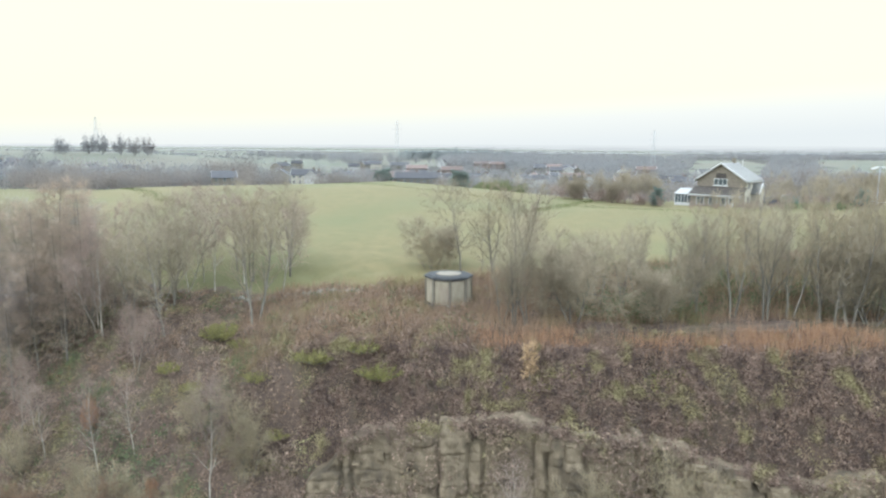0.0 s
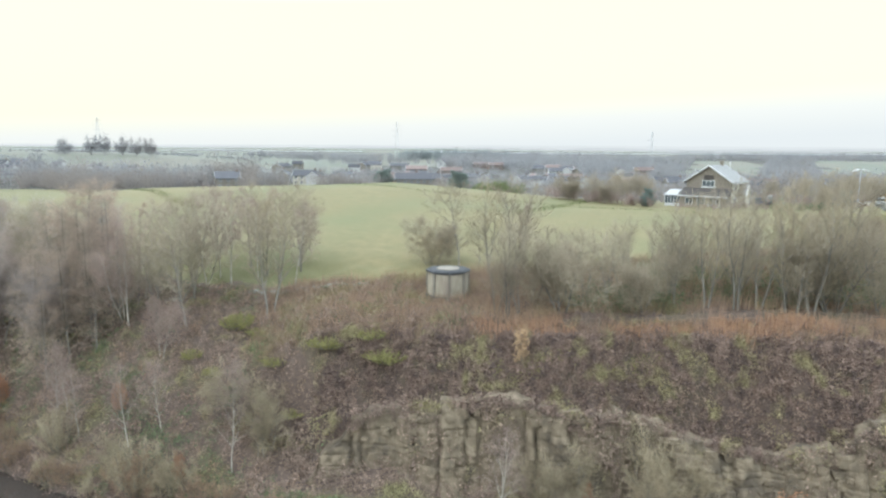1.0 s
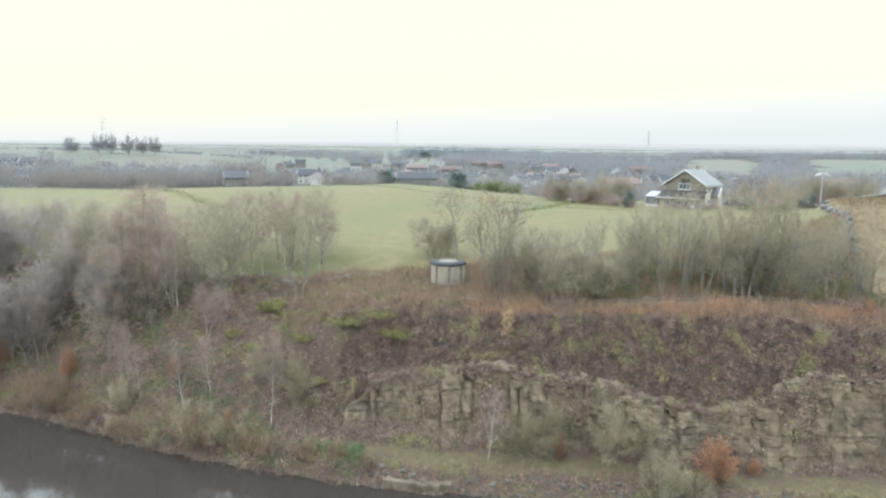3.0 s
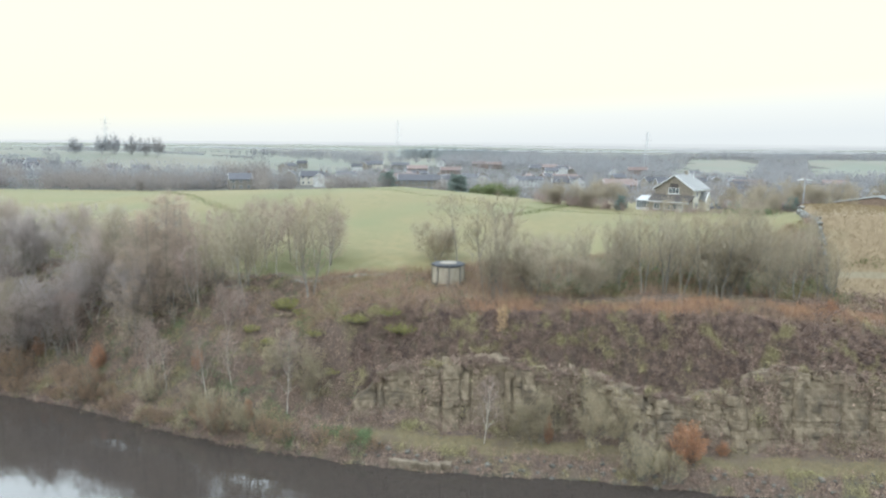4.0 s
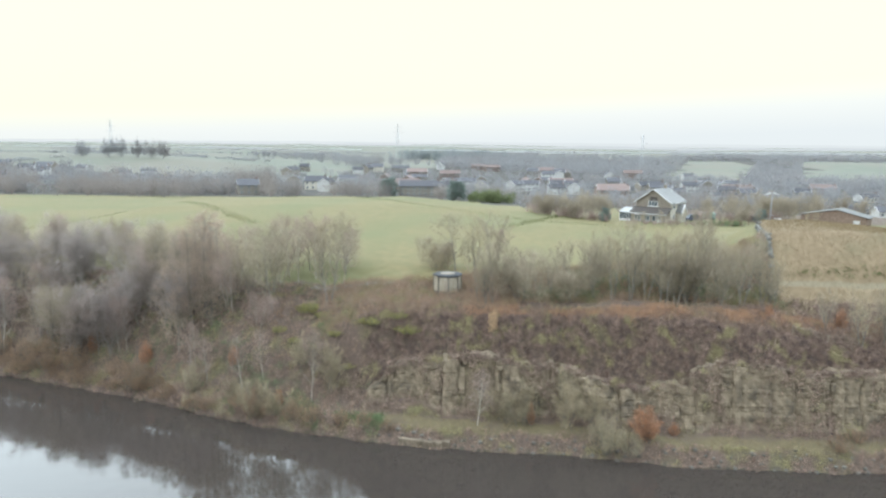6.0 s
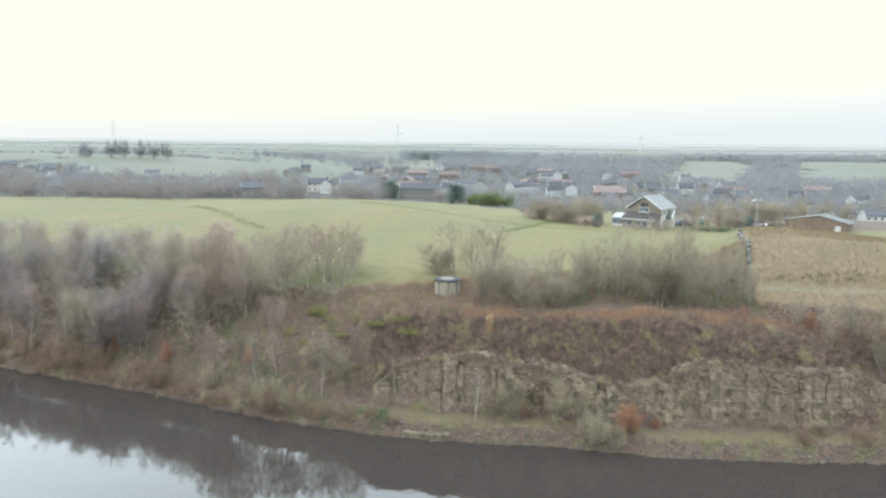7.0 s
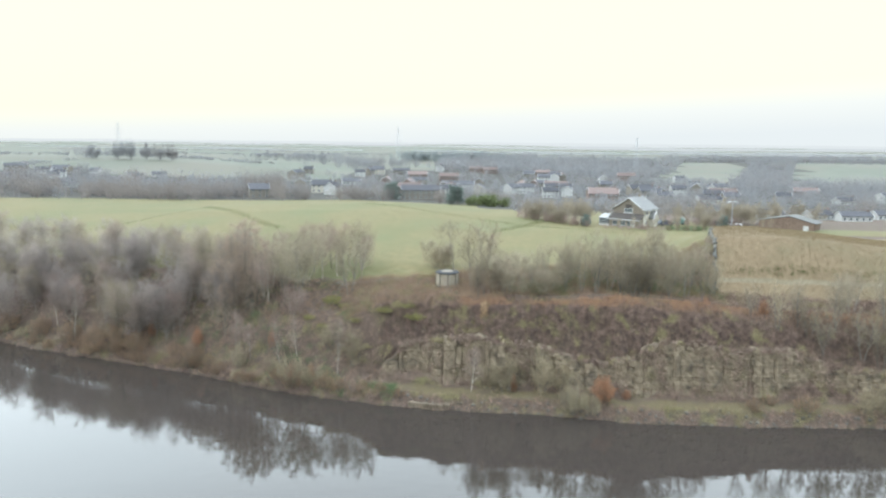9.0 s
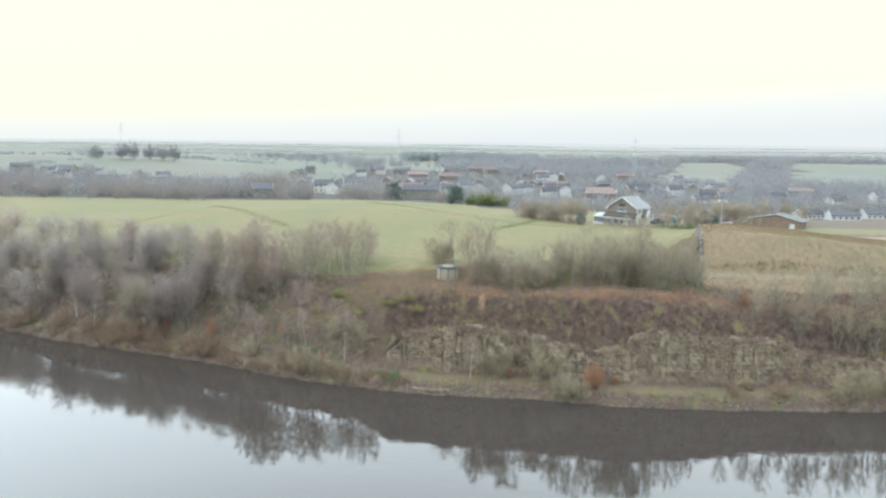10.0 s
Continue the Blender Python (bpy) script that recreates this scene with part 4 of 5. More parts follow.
ledge = strew(gen, 26000, -10, 72, 29, 40, lambda x, y: (y - shore(x) > 0.9) & (y - shore(x) < 4.6))
stuff("ledge_grass", blades(gen, ledge, 0.26, 0.022, 0.5), M_STRAW, "yellowing rough grass on the ledge above the water", "grass")
foot = strew(gen, 5200, -10, 72, 33, 42, lambda x, y: (y - shore(x) > 3.9) & (y - shore(x) < 6.2))
stuff("scrub_at_cliff_foot", clumps(gen, foot, 0.6, 0.95, 40, 0.085), M_BRAMBLE, "red-brown brambles along the foot of the rock", "scrub")
talus = strew(gen, 2600, 22, 66, 33, 42, lambda x, y: (y - shore(x) > 4.6) & (y - shore(x) < 6.4) & (wobble(x, y, 2.6, 8) > -0.2))
stuff("talus_scrub", clumps(gen, talus[:420], 0.7, 1.5, 70, 0.085), M_HEATHER, "dark red-brown scrub climbing the foot of the rock", "scrub")
edge = strew(gen, 7600, -11, 72, 28, 36, lambda x, y: (y - shore(x) > -0.15) & (y - shore(x) < 1.5))
stuff("scrub_at_water", clumps(gen, edge[:2400], 0.42, 0.42, 36, 0.075), M_BRAMBLE, "brown scrub hanging over the water's edge", "scrub")
stuff("grass_at_water", clumps(gen, edge[2400:], 0.38, 0.36, 30, 0.07), M_STEM, "tawny dead grass hanging over the water's edge", "grass")
fringe = strew(gen, 40000, -125, -9, 34, 100, lambda x, y: (y - shore(x) > -0.35) & (y - shore(x) < 1.6))
stuff("shore_fringe", clumps(gen, fringe[:2300], 0.6, 0.65, 36, 0.095), M_HEATHER, "dark brown undergrowth hanging over the western shore", "scrub")
hedge_side = strew(gen, 5000, 24, 58, 52, 95, lambda x, y: (y < field_edge(x) - 0.2) & (y > field_edge(x) - 14) & (x < np.interp(y, WALL_Y, WALL_X) - 0.5))
stuff("hedge_scrub", clumps(gen, hedge_side[:1700], 0.7, 0.9, 36, 0.13), M_BRAMBLE, "dark brown bramble thicket below the pasture", "scrub")
for line in ([(-27, 150), (-12, 132), (8, 116), (22, 106), (38, 97)], [(-78, 150), (-62, 128), (-48, 106), (-40, 96)], [(10, 98), (20, 112), (28, 124)], [(-125, 124), (-100, 112), (-86, 116), (-77, 136)]):
    t = gen.random(1500) * (len(line) - 1)
    xy = np.column_stack([np.interp(t, range(len(line)), [q[0] for q in line]), np.interp(t, range(len(line)), [q[1] for q in line])]) + gen.normal(0, 0.9, (1500, 2))
    stuff("rank_grass", blades(gen, xy, 0.2, 0.05, 0.7), M_RUSH, "ranker green grass along an old path over the hill", "grass")
under = strew(gen, 2400, 9, 43, 46.8, 60, lambda x, y: (y < field_edge(x) - 2) & (wobble(x, y, 3.0, 4) > -0.45))
stuff("thicket_undergrowth", clumps(gen, under[:520], 0.8, 1.3, 60, 0.10), M_IVY, "dark evergreen undergrowth beneath the young trees", "scrub")
rushes = strew(gen, 2500, 46, 120, 53, 58, lambda x, y: np.abs(y - 55.3 - 0.4 * wobble(x, y, 6)) < 0.6)
stuff("rush_line", np.concatenate([blades(gen, rushes, 0.6, 0.03, 0.4), clumps(gen, rushes[:260], 0.4, 0.4, 30, 0.07)]), M_RUSH, "dark line of rushes across the rough field", "grass")
rough = strew(gen, 90000, 42, 120, 49, 76, lambda x, y: right_of_wall(x, y) & (np.abs(y - 54.2 - 0.3 * wobble(x, y, 9)) > 0.3))
stuff("tussock_grass", blades(gen, rough, 0.34, 0.022, 0.5), M_STRAW, "pale brown tussock grass of the rough field", "grass")
# growth that hangs on the rock itself
spots = np.column_stack([gen.uniform(-13, 66, 1100), gen.uniform(2.6, 9.4, 1100)])
spots = spots[(spots[:, 1] < np.interp(spots[:, 0], LIP_X, LIP_Z) + 0.3) & ((wobble(spots[:, 0], spots[:, 1] * 0.8, 2.2, 3) > 0.27) | (spots[:, 1] > np.interp(spots[:, 0], LIP_X, LIP_Z) - 0.55))]
for gx in (-3.0, 2.4, 12.0, 24.5, 29.7, 40.2, 46.8, 57.0):
    k = 16
    spots = np.concatenate([spots, np.column_stack([gx + gen.normal(0, 0.35, k), np.interp(gx, LIP_X, LIP_Z) - 4.5 * gen.random(k) ** 1.4])])
hang = []
for x, z in spots:
    n = 50
    c = np.column_stack([x + gen.normal(0, 0.35, n), np.full(n, float(cliff_y(x, z)) - 0.85) + gen.normal(0, 0.2, n), z + gen.normal(0, 0.45, n)])
    hang.append((c[:, None, :] + gen.normal(0, 0.065, (n, 3, 3))).reshape(-1, 3))
stuff("hanging_growth", np.concatenate(hang), M_BRAMBLE, "brown brambles and ivy hanging down the rock", "scrub")
drape = []
for x in gen.uniform(-10, 67, 1150):
    lip = float(np.interp(x, LIP_X, LIP_Z))
    reach = 0.5 + 2.0 * max(0.0, float(wobble(x, x * 0.3, 1.9, 11)) + 0.2)
    z = lip + 0.35 - reach * gen.random() * 1.2
    c = np.column_stack([x + gen.normal(0, 0.22, 44), np.full(44, float(cliff_y(x, z)) - 0.65) + gen.normal(0, 0.2, 44), z + gen.normal(0, 0.2, 44)])
    drape.append((c[:, None, :] + gen.normal(0, 0.045, (44, 3, 3))).reshape(-1, 3))
stuff("draped_heather", np.concatenate(drape), M_HEATHER, "dark red-brown heather hanging in tongues over the rock's lip", "scrub")
moss = strew(gen, 700, 2.0, 16, 39, 46, lambda x, y: (np.abs(y - 42.0 - 0.02 * (x - 4) - 0.3 * wobble(x, x, 2)) < 0.35) & (wobble(x, y, 1.6, 5) > -0.5))
stuff("green_lip_turf", clumps(gen, moss, 0.4, 0.3, 40, 0.07), M_GREENS, "fresh green turf along the lip of the quarry", "grass")

soup = shrub_meshes(9, 1.2, 4.2, 90, 50, 0.075, 0.24)
gorse = plant("gorse_bush", soup, M_BARK, M_GREENS, "low spreading yellow-green gorse bush on the slope", "bush", scaled(-19.6, 51.9, 1.1, 1.2, 0), "gorse bushes")
for x, y, h, wide in ((-10.3, 44.9, 0.9, 1.2), (-5.6, 44.2, 1.0, 1.2), (-6.8, 45.0, 0.8, 1.1), (-17.6, 51.0, 0.7, 1.2), (-13.0, 44.4, 0.6, 1.3), (-23.0, 49.5, 0.7, 1.2), (-15.0, 46.5, 0.6, 1.4), (-20.5, 48.0, 0.6, 1.3)):
    copy_thing(gorse, scaled(x, y, h, 1.2, rng.uniform(0, 360), 0.05, wide))
soup = tree_meshes(31, "birch", 2.8, 1, 0.035, 0.03, kids=(14, 4), bare=(0.12, 0.1), reach=(0.34, 0.4), twigs=(16, 14, 14), twig=0.3, leaf=0.10)
plant("golden_sapling", soup, M_BARK, M_GOLD, "pale golden-orange leafy sapling on the quarry's lip", "bush", scaled(4.9, 42.1, 3.0, 2.8, 0))


# the thick growth at the water west of the ledge
for x, y, h, wide in ((-13.0, 37.5, 1.8, 1.1), (-10.2, 36.7, 1.7, 1.0), (-7.4, 35.8, 1.5, 1.1), (-16.4, 38.3, 2.1, 1.1), (-18.8, 39.0, 2.4, 1.1)):
    shrub("sallow", x, y, h, wide)
pockets = strew(gen, 1200, -45, -16, 42, 60, lambda x, y: (y - shore(x) > 2.0) & (y - shore(x) < 13) & (wobble(x, y, 2.4, 13) > 0.32))
stuff("holly_pockets", clumps(gen, pockets[:170], 0.8, 0.9, 60, 0.09), M_IVY, "dark green holly and ivy pockets under the birches", "scrub")
patch = strew(gen, 700, -17, -8, 35.5, 41, lambda x, y: (y - shore(x) > 0.5) & (y - shore(x) < 3.0) & (wobble(x, y, 2.0, 6) > -0.1))
stuff("ivy_patch", clumps(gen, patch[:110], 0.6, 0.5, 50, 0.09), M_IVY, "glossy dark green ivy sprawling down to the water", "scrub")

# ---- the concrete hut on the terrace ----
def octagon(r, turn=22.5):
    return [(r * math.sin(radians(turn + 45 * i)), r * math.cos(radians(turn + 45 * i))) for i in range(8)]


def build_hut():
    hut = thing("concrete_hut", pose(-0.8, 51.9, gz(-0.8, 51.9) - 0.05, 0, 0, 4), "small octagonal concrete hut with flat roof", "hut")
    R, z0, z1 = 1.85, 0.42, 2.46
    part("plinth", prism(bmesh.new(), octagon(R + 0.12, 0), "z", -0.7, z0), M_CONC_DARK, hut, "dark plinth")
    # darker concrete here imitates shade in the gaps between the panels
    part("core", prism(bmesh.new(), octagon(R - 0.22, 0), "z", z0, z1), M_CONC_DARK, hut, "inner wall with shade put into its dark colour")
    corners = octagon(R, 0)
    for i in range(8):
        (ax, ay), (bx, by) = corners[i], corners[(i + 1) % 8]
        mx, my, ang = (ax + bx) / 2, (ay + by) / 2, math.degrees(math.atan2(by - ay, bx - ax))
        wide = math.hypot(bx - ax, by - ay)
        panel = part("wall_panel", boxes((-wide / 2 + 0.16, -0.09, z0 + 0.02, wide / 2 - 0.16, 0.05, z1 - 0.12), bevel=0.015), M_CONCRETE, hut)
        panel.matrix_basis = pose(mx * 0.975, my * 0.975, 0, 0, 0, ang)
        post = part("corner_post", boxes((-0.12, -0.12, z0, 0.12, 0.12, z1), bevel=0.02), M_POST, hut, "darker corner post")
        post.matrix_basis = pose(ax * 0.97, ay * 0.97, 0, 0, 0, -45 * i)
    part("roof_slab", prism(bmesh.new(), octagon(R + 0.14, 0), "z", z1, z1 + 0.13), M_ROOFFELT, hut, "thick dark roof slab")
    part("roof_upstand", prism(bmesh.new(), octagon(R - 0.15, 0), "z", z1 + 0.13, z1 + 0.18), M_ROOFFELT, hut)
    part("roof_sheet", prism(bmesh.new(), octagon(R - 0.8, 0), "z", z1 + 0.18, z1 + 0.24), M_POST, hut, "pale raised roof centre")


build_hut()


# ---- the house above the field ----
def window(parent, w, h, at, glazing=1, frame_mat=M_UPVC):
    """A framed window whose face looks along local -y."""
    win = part("window", boxes((-w / 2, -0.05, 0, w / 2, 0.06, 0.09), (-w / 2, -0.05, h - 0.09, w / 2, 0.06, h), (-w / 2, -0.05, 0.09, -w / 2 + 0.09, 0.06, h - 0.09), (w / 2 - 0.09, -0.05, 0.09, w / 2, 0.06, h - 0.09), *[(-w / 2 + w * k / (glazing + 1) - 0.04, -0.045, 0.09, -w / 2 + w * k / (glazing + 1) + 0.04, 0.06, h - 0.09) for k in range(1, glazing + 1)]), frame_mat, parent, "white window frame")
    win.matrix_basis = at
    part("pane", boxes((-w / 2 + 0.08, -0.01, 0.08, w / 2 - 0.08, 0.03, h - 0.08)), M_GLASS, win, "dark glass pane")
    return win


def build_house():
    hx, hy = 43.3, 110.2
    g = gz(hx, hy) - 0.1
    house = thing("detached_house", pose(hx, hy, g, 0, 0, -40) @ Matrix.Diagonal((0.86, 0.86, 1.0, 1)), "brown brick detached house with white gable boards", "house")
    W, D, E, A = 4.45, 9.0, 4.5, 7.05
    part("wall", prism(bmesh.new(), [(-W, -0.5), (W, -0.5), (W, E), (0, A - 0.12), (-W, E)], "y", 0, D), M_BRICK, house)
    part("side_wall", boxes((W + 0.003, 0.15, -0.5, W + 0.07, D - 0.1, E - 0.25)), M_CREAM, house, "cream rendered side wall")
    over, th, slope = 0.55, 0.16, (A - E) / W
    for sgn in (-1, 1):
        ex = sgn * (W + over)
        roof = part("roof_slope", prism(bmesh.new(), [(0, A), (ex, A - slope * abs(ex)), (ex, A - slope * abs(ex) + th), (0, A + th)], "y", -0.42, D + 0.4), M_TILE, house, "pale grey tiled roof slope")
        for k in range(1, 9):
            t = k / 9
            x0, z0 = ex * t, A - slope * abs(ex) * t + th
            part("tile_course", prism(bmesh.new(), [(x0, z0 - 0.01), (x0 + sgn * 0.12, z0 - slope * 0.12 - 0.01), (x0 + sgn * 0.12, z0 - slope * 0.12 + 0.03), (x0, z0 + 0.03)], "y", -0.40, D + 0.38), M_TILE, roof)
        part("barge_board", prism(bmesh.new(), [(0, A - 0.04), (ex, A - slope * abs(ex) - 0.04), (ex, A - slope * abs(ex) + th + 0.03), (0, A + th + 0.04)], "y", -0.52, -0.425), M_UPVC, house, "white gable board")
        part("gutter", boxes((ex - 0.08, -0.4, A - slope * abs(ex) - 0.12, ex + 0.08, D + 0.4, A - slope * abs(ex) + 0.02)), M_UPVC, house, "white gutter")
    part("chimney", boxes((-0.3, D - 2.4, A - 0.4, 0.3, D - 1.8, A + 0.75), (-0.36, D - 2.46, A + 0.75, 0.36, D - 1.74, A + 0.85), bevel=0.02), M_BRICK, house)
    part("flue", beam(bmesh.new(), (1.3, D - 0.9, A - 0.9), (1.3, D - 0.9, A + 0.7), 0.09, 8), M_UPVC, house, "white flue pipe")
    part("hung_tiles", boxes((-0.95, -0.06, 4.62, 0.95, 0.0, 5.5)), M_TILE_DARK, house, "tile-hung panel over the gable window")
    window(house, 2.5, 1.15, pose(0, -0.10, 3.48), 2)
    part("long_sill", boxes((-1.45, -0.2, 3.36, 1.45, -0.002, 3.48)), M_UPVC, house, "white sill under the gable window")
    # the low front range with its own roof
    part("front_range_wall", boxes((-W - 0.1, -3.0, -0.8, W + 0.2, 0.0, 2.0)), M_BRICK, house)
    lean = part("front_range_roof", prism(bmesh.new(), [(-3.5, 1.95), (0.0, 3.15), (0.0, 3.28), (-3.5, 2.08)], "x", -W - 0.45, W + 0.5), M_TILE_DARK, house, "dark tiled lean-to roof")
    part("fascia", boxes((-W - 0.45, -3.56, 1.86, W + 0.5, -3.5, 2.06)), M_UPVC, lean, "white fascia board")
    for x, w, k in ((-2.6, 1.5, 1), (-0.2, 1.6, 1), (1.7, 1.0, 0)):
        window(house, w, 1.25, pose(x, -3.06, 0.45), k)
    door = part("door", boxes((2.6, -3.07, -0.3, 3.5, -3.0, 1.8), bevel=0.01), M_UPVC, house, "white panelled front door")
    part("door_pane", boxes((2.8, -3.09, 0.8, 3.3, -3.06, 1.6)), M_GLASS, door, "dark door glass")
    # the side: windows and a gabled porch
    for y, z in ((2.2, 0.6), (2.2, 2.9), (5.0, 2.9), (7.4, 2.9)):
        window(house, 1.2, 1.15, pose(W + 0.13, y, z, 0, 0, 90), 1)
    porch = part("porch", prism(bmesh.new(), [(3.9, -0.5), (6.3, -0.5), (6.3, 2.3), (5.1, 3.6), (3.9, 2.3)], "x", W + 0.07, W + 1.7), M_CREAM, house, "cream gabled side porch")
    for a, b_ in (((3.5, 1.95), (5.1, 3.72)), ((6.7, 1.95), (5.1, 3.72))):
        part("porch_board", prism(bmesh.new(), [a, b_, (b_[0], b_[1] + 0.2), (a[0], a[1] + 0.2)], "x", W + 1.6, W + 1.85), M_UPVC, porch, "white porch gable board")
    for a, b_ in (((3.5, 2.02), (5.1, 3.78)), ((6.7, 2.02), (5.1, 3.78))):
        part("porch_roof", prism(bmesh.new(), [a, b_, (b_[0], b_[1] + 0.14), (a[0], a[1] + 0.14)], "x", W + 0.0, W + 1.59), M_TILE, porch)
    # conservatory at the western corner
    cons = part("conservatory", boxes((-W - 3.3, -2.7, -0.6, -W - 0.15, 0.6, 0.55)), M_UPVC, house, "white framed conservatory with glazed roof")
    for i in range(6):
        x = -W - 3.3 + 0.62 * i
        part("mullion", boxes((x, -2.76, 0.55, x + 0.09, -2.66, 1.9)), M_UPVC, cons)
        if i < 5:
            part("conservatory_pane", boxes((x + 0.1, -2.72, 0.56, x + 0.61, -2.69, 1.88)), M_GLASS, cons, "dark glass pane")
    for i in range(6):
        y = -2.7 + 0.62 * i
        part("mullion", boxes((-W - 3.36, y, 0.55, -W - 3.26, y + 0.09, 1.9)), M_UPVC, cons)
    part("conservatory_roof", prism(bmesh.new(), [(-2.85, 1.9), (0.6, 2.75), (0.6, 2.85), (-2.85, 2.0)], "x", -W - 3.5, -W - 0.5), M_FELT, cons, "white glazed roof")
    return g


build_house()


# ---- walls, fences, stones, shed ----
def stone_mesh(seed, mat_):
    rng2 = random.Random(seed)
    bm = box(bmesh.new(), -0.5, -0.5, -0.5, 0.5, 0.5, 0.5)
    bmesh.ops.bevel(bm, geom=list(bm.edges), offset=0.2, segments=1, affect="EDGES", profile=0.5)
    for v in bm.verts:
        v.co += Vector([rng2.uniform(-0.1, 0.1) for _ in range(3)])
    bmesh.ops.triangulate(bm, faces=bm.faces[:])
    me = bpy.data.meshes.new("stone")
    bm.to_mesh(me)
    bm.free()
    me.materials.append(mat_)
    return me


def stones_along(name, label, line, n, size, spread, stones, seed, pile=1, category="wall", kind=""):
    rng2 = random.Random(seed)
    ob = thing(name, pose(0, 0, 0), label, category, kind=kind)
    xs, ys = [p[0] for p in line], [p[1] for p in line]
    run = np.concatenate([[0], np.cumsum(np.hypot(np.diff(xs), np.diff(ys)))])
    for i in range(n):
        t = run[-1] * (i + rng2.random() * 0.8) / n
        x, y = float(np.interp(t, run, xs)) + rng2.gauss(0, spread), float(np.interp(t, run, ys)) + rng2.gauss(0, spread)
        k = size * rng2.uniform(0.6, 1.5)
        lift = k * 0.7 * (i % pile)
        st = new("stone", rng2.choice(stones))
        st.parent = ob
        st.matrix_basis = pose(x, y, gz(x, y) + k * 0.2 + lift, rng2.uniform(-15, 15), rng2.uniform(-15, 15), rng2.uniform(0, 360)) @ Matrix.Diagonal((k * 1.3, k, k * 0.8, 1))
    return ob


def fence(x0, y0, x1, y1, gap, high, label, thick=0.06):
    n = max(1, round(math.hypot(x1 - x0, y1 - y0) / gap))
    ob = thing("timber_fence", pose(0, 0, 0), label, "fence")
    spots = [(x0 + (x1 - x0) * i / n, y0 + (y1 - y0) * i / n) for i in range(n + 1)]
    for x, y in spots:
        part("post", boxes((x - thick, y - thick, gz(x, y) - 0.3, x + thick, y + thick, gz(x, y) + high), bevel=0.01), M_WOOD, ob)
    for (ax, ay), (bx, by) in zip(spots, spots[1:]):
        for z in (high * 0.45, high * 0.85):
            part("rail", beam(bmesh.new(), (ax, ay, gz(ax, ay) + z), (bx, by, gz(bx, by) + z), thick * 0.7, 4), M_WOOD, ob)


fence(39.5, 39.9, 47.5, 39.6, 1.8, 1.1, "weathered post and rail fence above the quarry")
fence(8.5, 44.3, 31.0, 44.0, 2.5, 0.95, "thin weathered timber fence along the terrace path", 0.03)
fence(60.0, 100.5, 78.0, 104.5, 3.0, 1.2, "timber fence at the field's far side")


def build_shed():
    x, y = 80.6, 107.0
    shed = thing("field_shed", pose(x, y, gz(x, y) - 0.1, 0, 0, -40), "long low brown shed with grey sheet roof", "shed")
    W, D, E, A = 6.2, 6.0, 1.9, 3.3
    part("wall", prism(bmesh.new(), [(-W, -0.5), (W, -0.5), (W, E), (0.6, A), (-W, E)], "y", 0, D), M_SHEDWALL, shed)
    for k in range(14):
        xx = -W + 0.4 + k * 0.78
        top_z = (E + (A - E) * (xx + W) / (W + 0.6)) if xx < 0.6 else (A - (A - E) * (xx - 0.6) / (W - 0.6))
        part("board", boxes((xx, -0.05, -0.4, xx + 0.66, -0.003, top_z - 0.2)), M_SHEDWALL, shed)
    for a, b_ in (((-W - 0.5, E - 0.1), (0.6, A + 0.02)), ((W + 0.5, E - 0.1), (0.6, A + 0.02))):
        part("roof_sheet", prism(bmesh.new(), [a, b_, (b_[0], b_[1] + 0.1), (a[0], a[1] + 0.1)], "y", -0.25, D + 0.3), M_SHEETROOF, shed, "weathered grey sheet roof")
    part("door", boxes((W - 2.4, -0.1, -0.3, W - 1.2, -0.06, 1.3)), M_RENDER, shed, "white shed door")


build_shed()


def lamp_post(x, y, high):
    lamp = thing("street_lamp", pose(x, y, gz(x, y)), "tall steel street lamp with two white heads", "lamp post", "street lamps")
    part("pole", beam(bmesh.new(), (0, 0, -0.3), (0, 0, high), 0.12, 8, 0.07), M_STEEL, lamp)
    for side in (-1, 1):
        arm = part("arm", beam(bmesh.new(), (0, 0, high + 0.25), (side * 0.5, 0, high + 0.12), 0.05, 6), M_STEEL, lamp)
        part("lamp_head", prism(bmesh.new(), [(side * 0.35, high + 0.12), (side * 1.35, high - 0.12), (side * 1.35, high), (side * 0.4, high + 0.34)], "y", -0.2, 0.2), M_UPVC, arm, "white lamp head")


lamp_post(68.2, 108.8, 6.3)


def car(x, y, turn, paint, label):
    ob = thing("parked_car", pose(x, y, gz(x, y), 0, 0, turn), label, "car", "parked cars")
    part("body", prism(bmesh.new(), [(-2.1, 0.35), (2.1, 0.35), (2.15, 0.75), (1.3, 0.92), (-1.9, 0.95), (-2.1, 0.8)], "y", -0.85, 0.85), paint, ob)
    cabin = part("cabin", prism(bmesh.new(), [(-1.7, 0.95), (1.2, 0.92), (0.5, 1.42), (-1.2, 1.45)], "y", -0.72, 0.72), M_GLASS, ob, "dark car windows")
    part("car_roof", boxes((-1.2, -0.7, 1.44, 0.5, 0.7, 1.49), bevel=0.02), paint, cabin)
    for wx in (-1.3, 1.35):
        for wy in (-0.85, 0.85):
            part("wheel", beam(bmesh.new(), (wx, wy - 0.1, 0.32), (wx, wy + 0.1, 0.32), 0.32, 12), M_TYRE, ob)


car(53.4, 113.6, 20, M_CARPAINT, "dark blue car parked beside the house")
car(66.5, 113.2, 5, M_CARPAINT, "dark car parked beyond the hedge")
car(70.5, 113.6, -8, M_CARWHITE, "white car parked beyond the hedge")


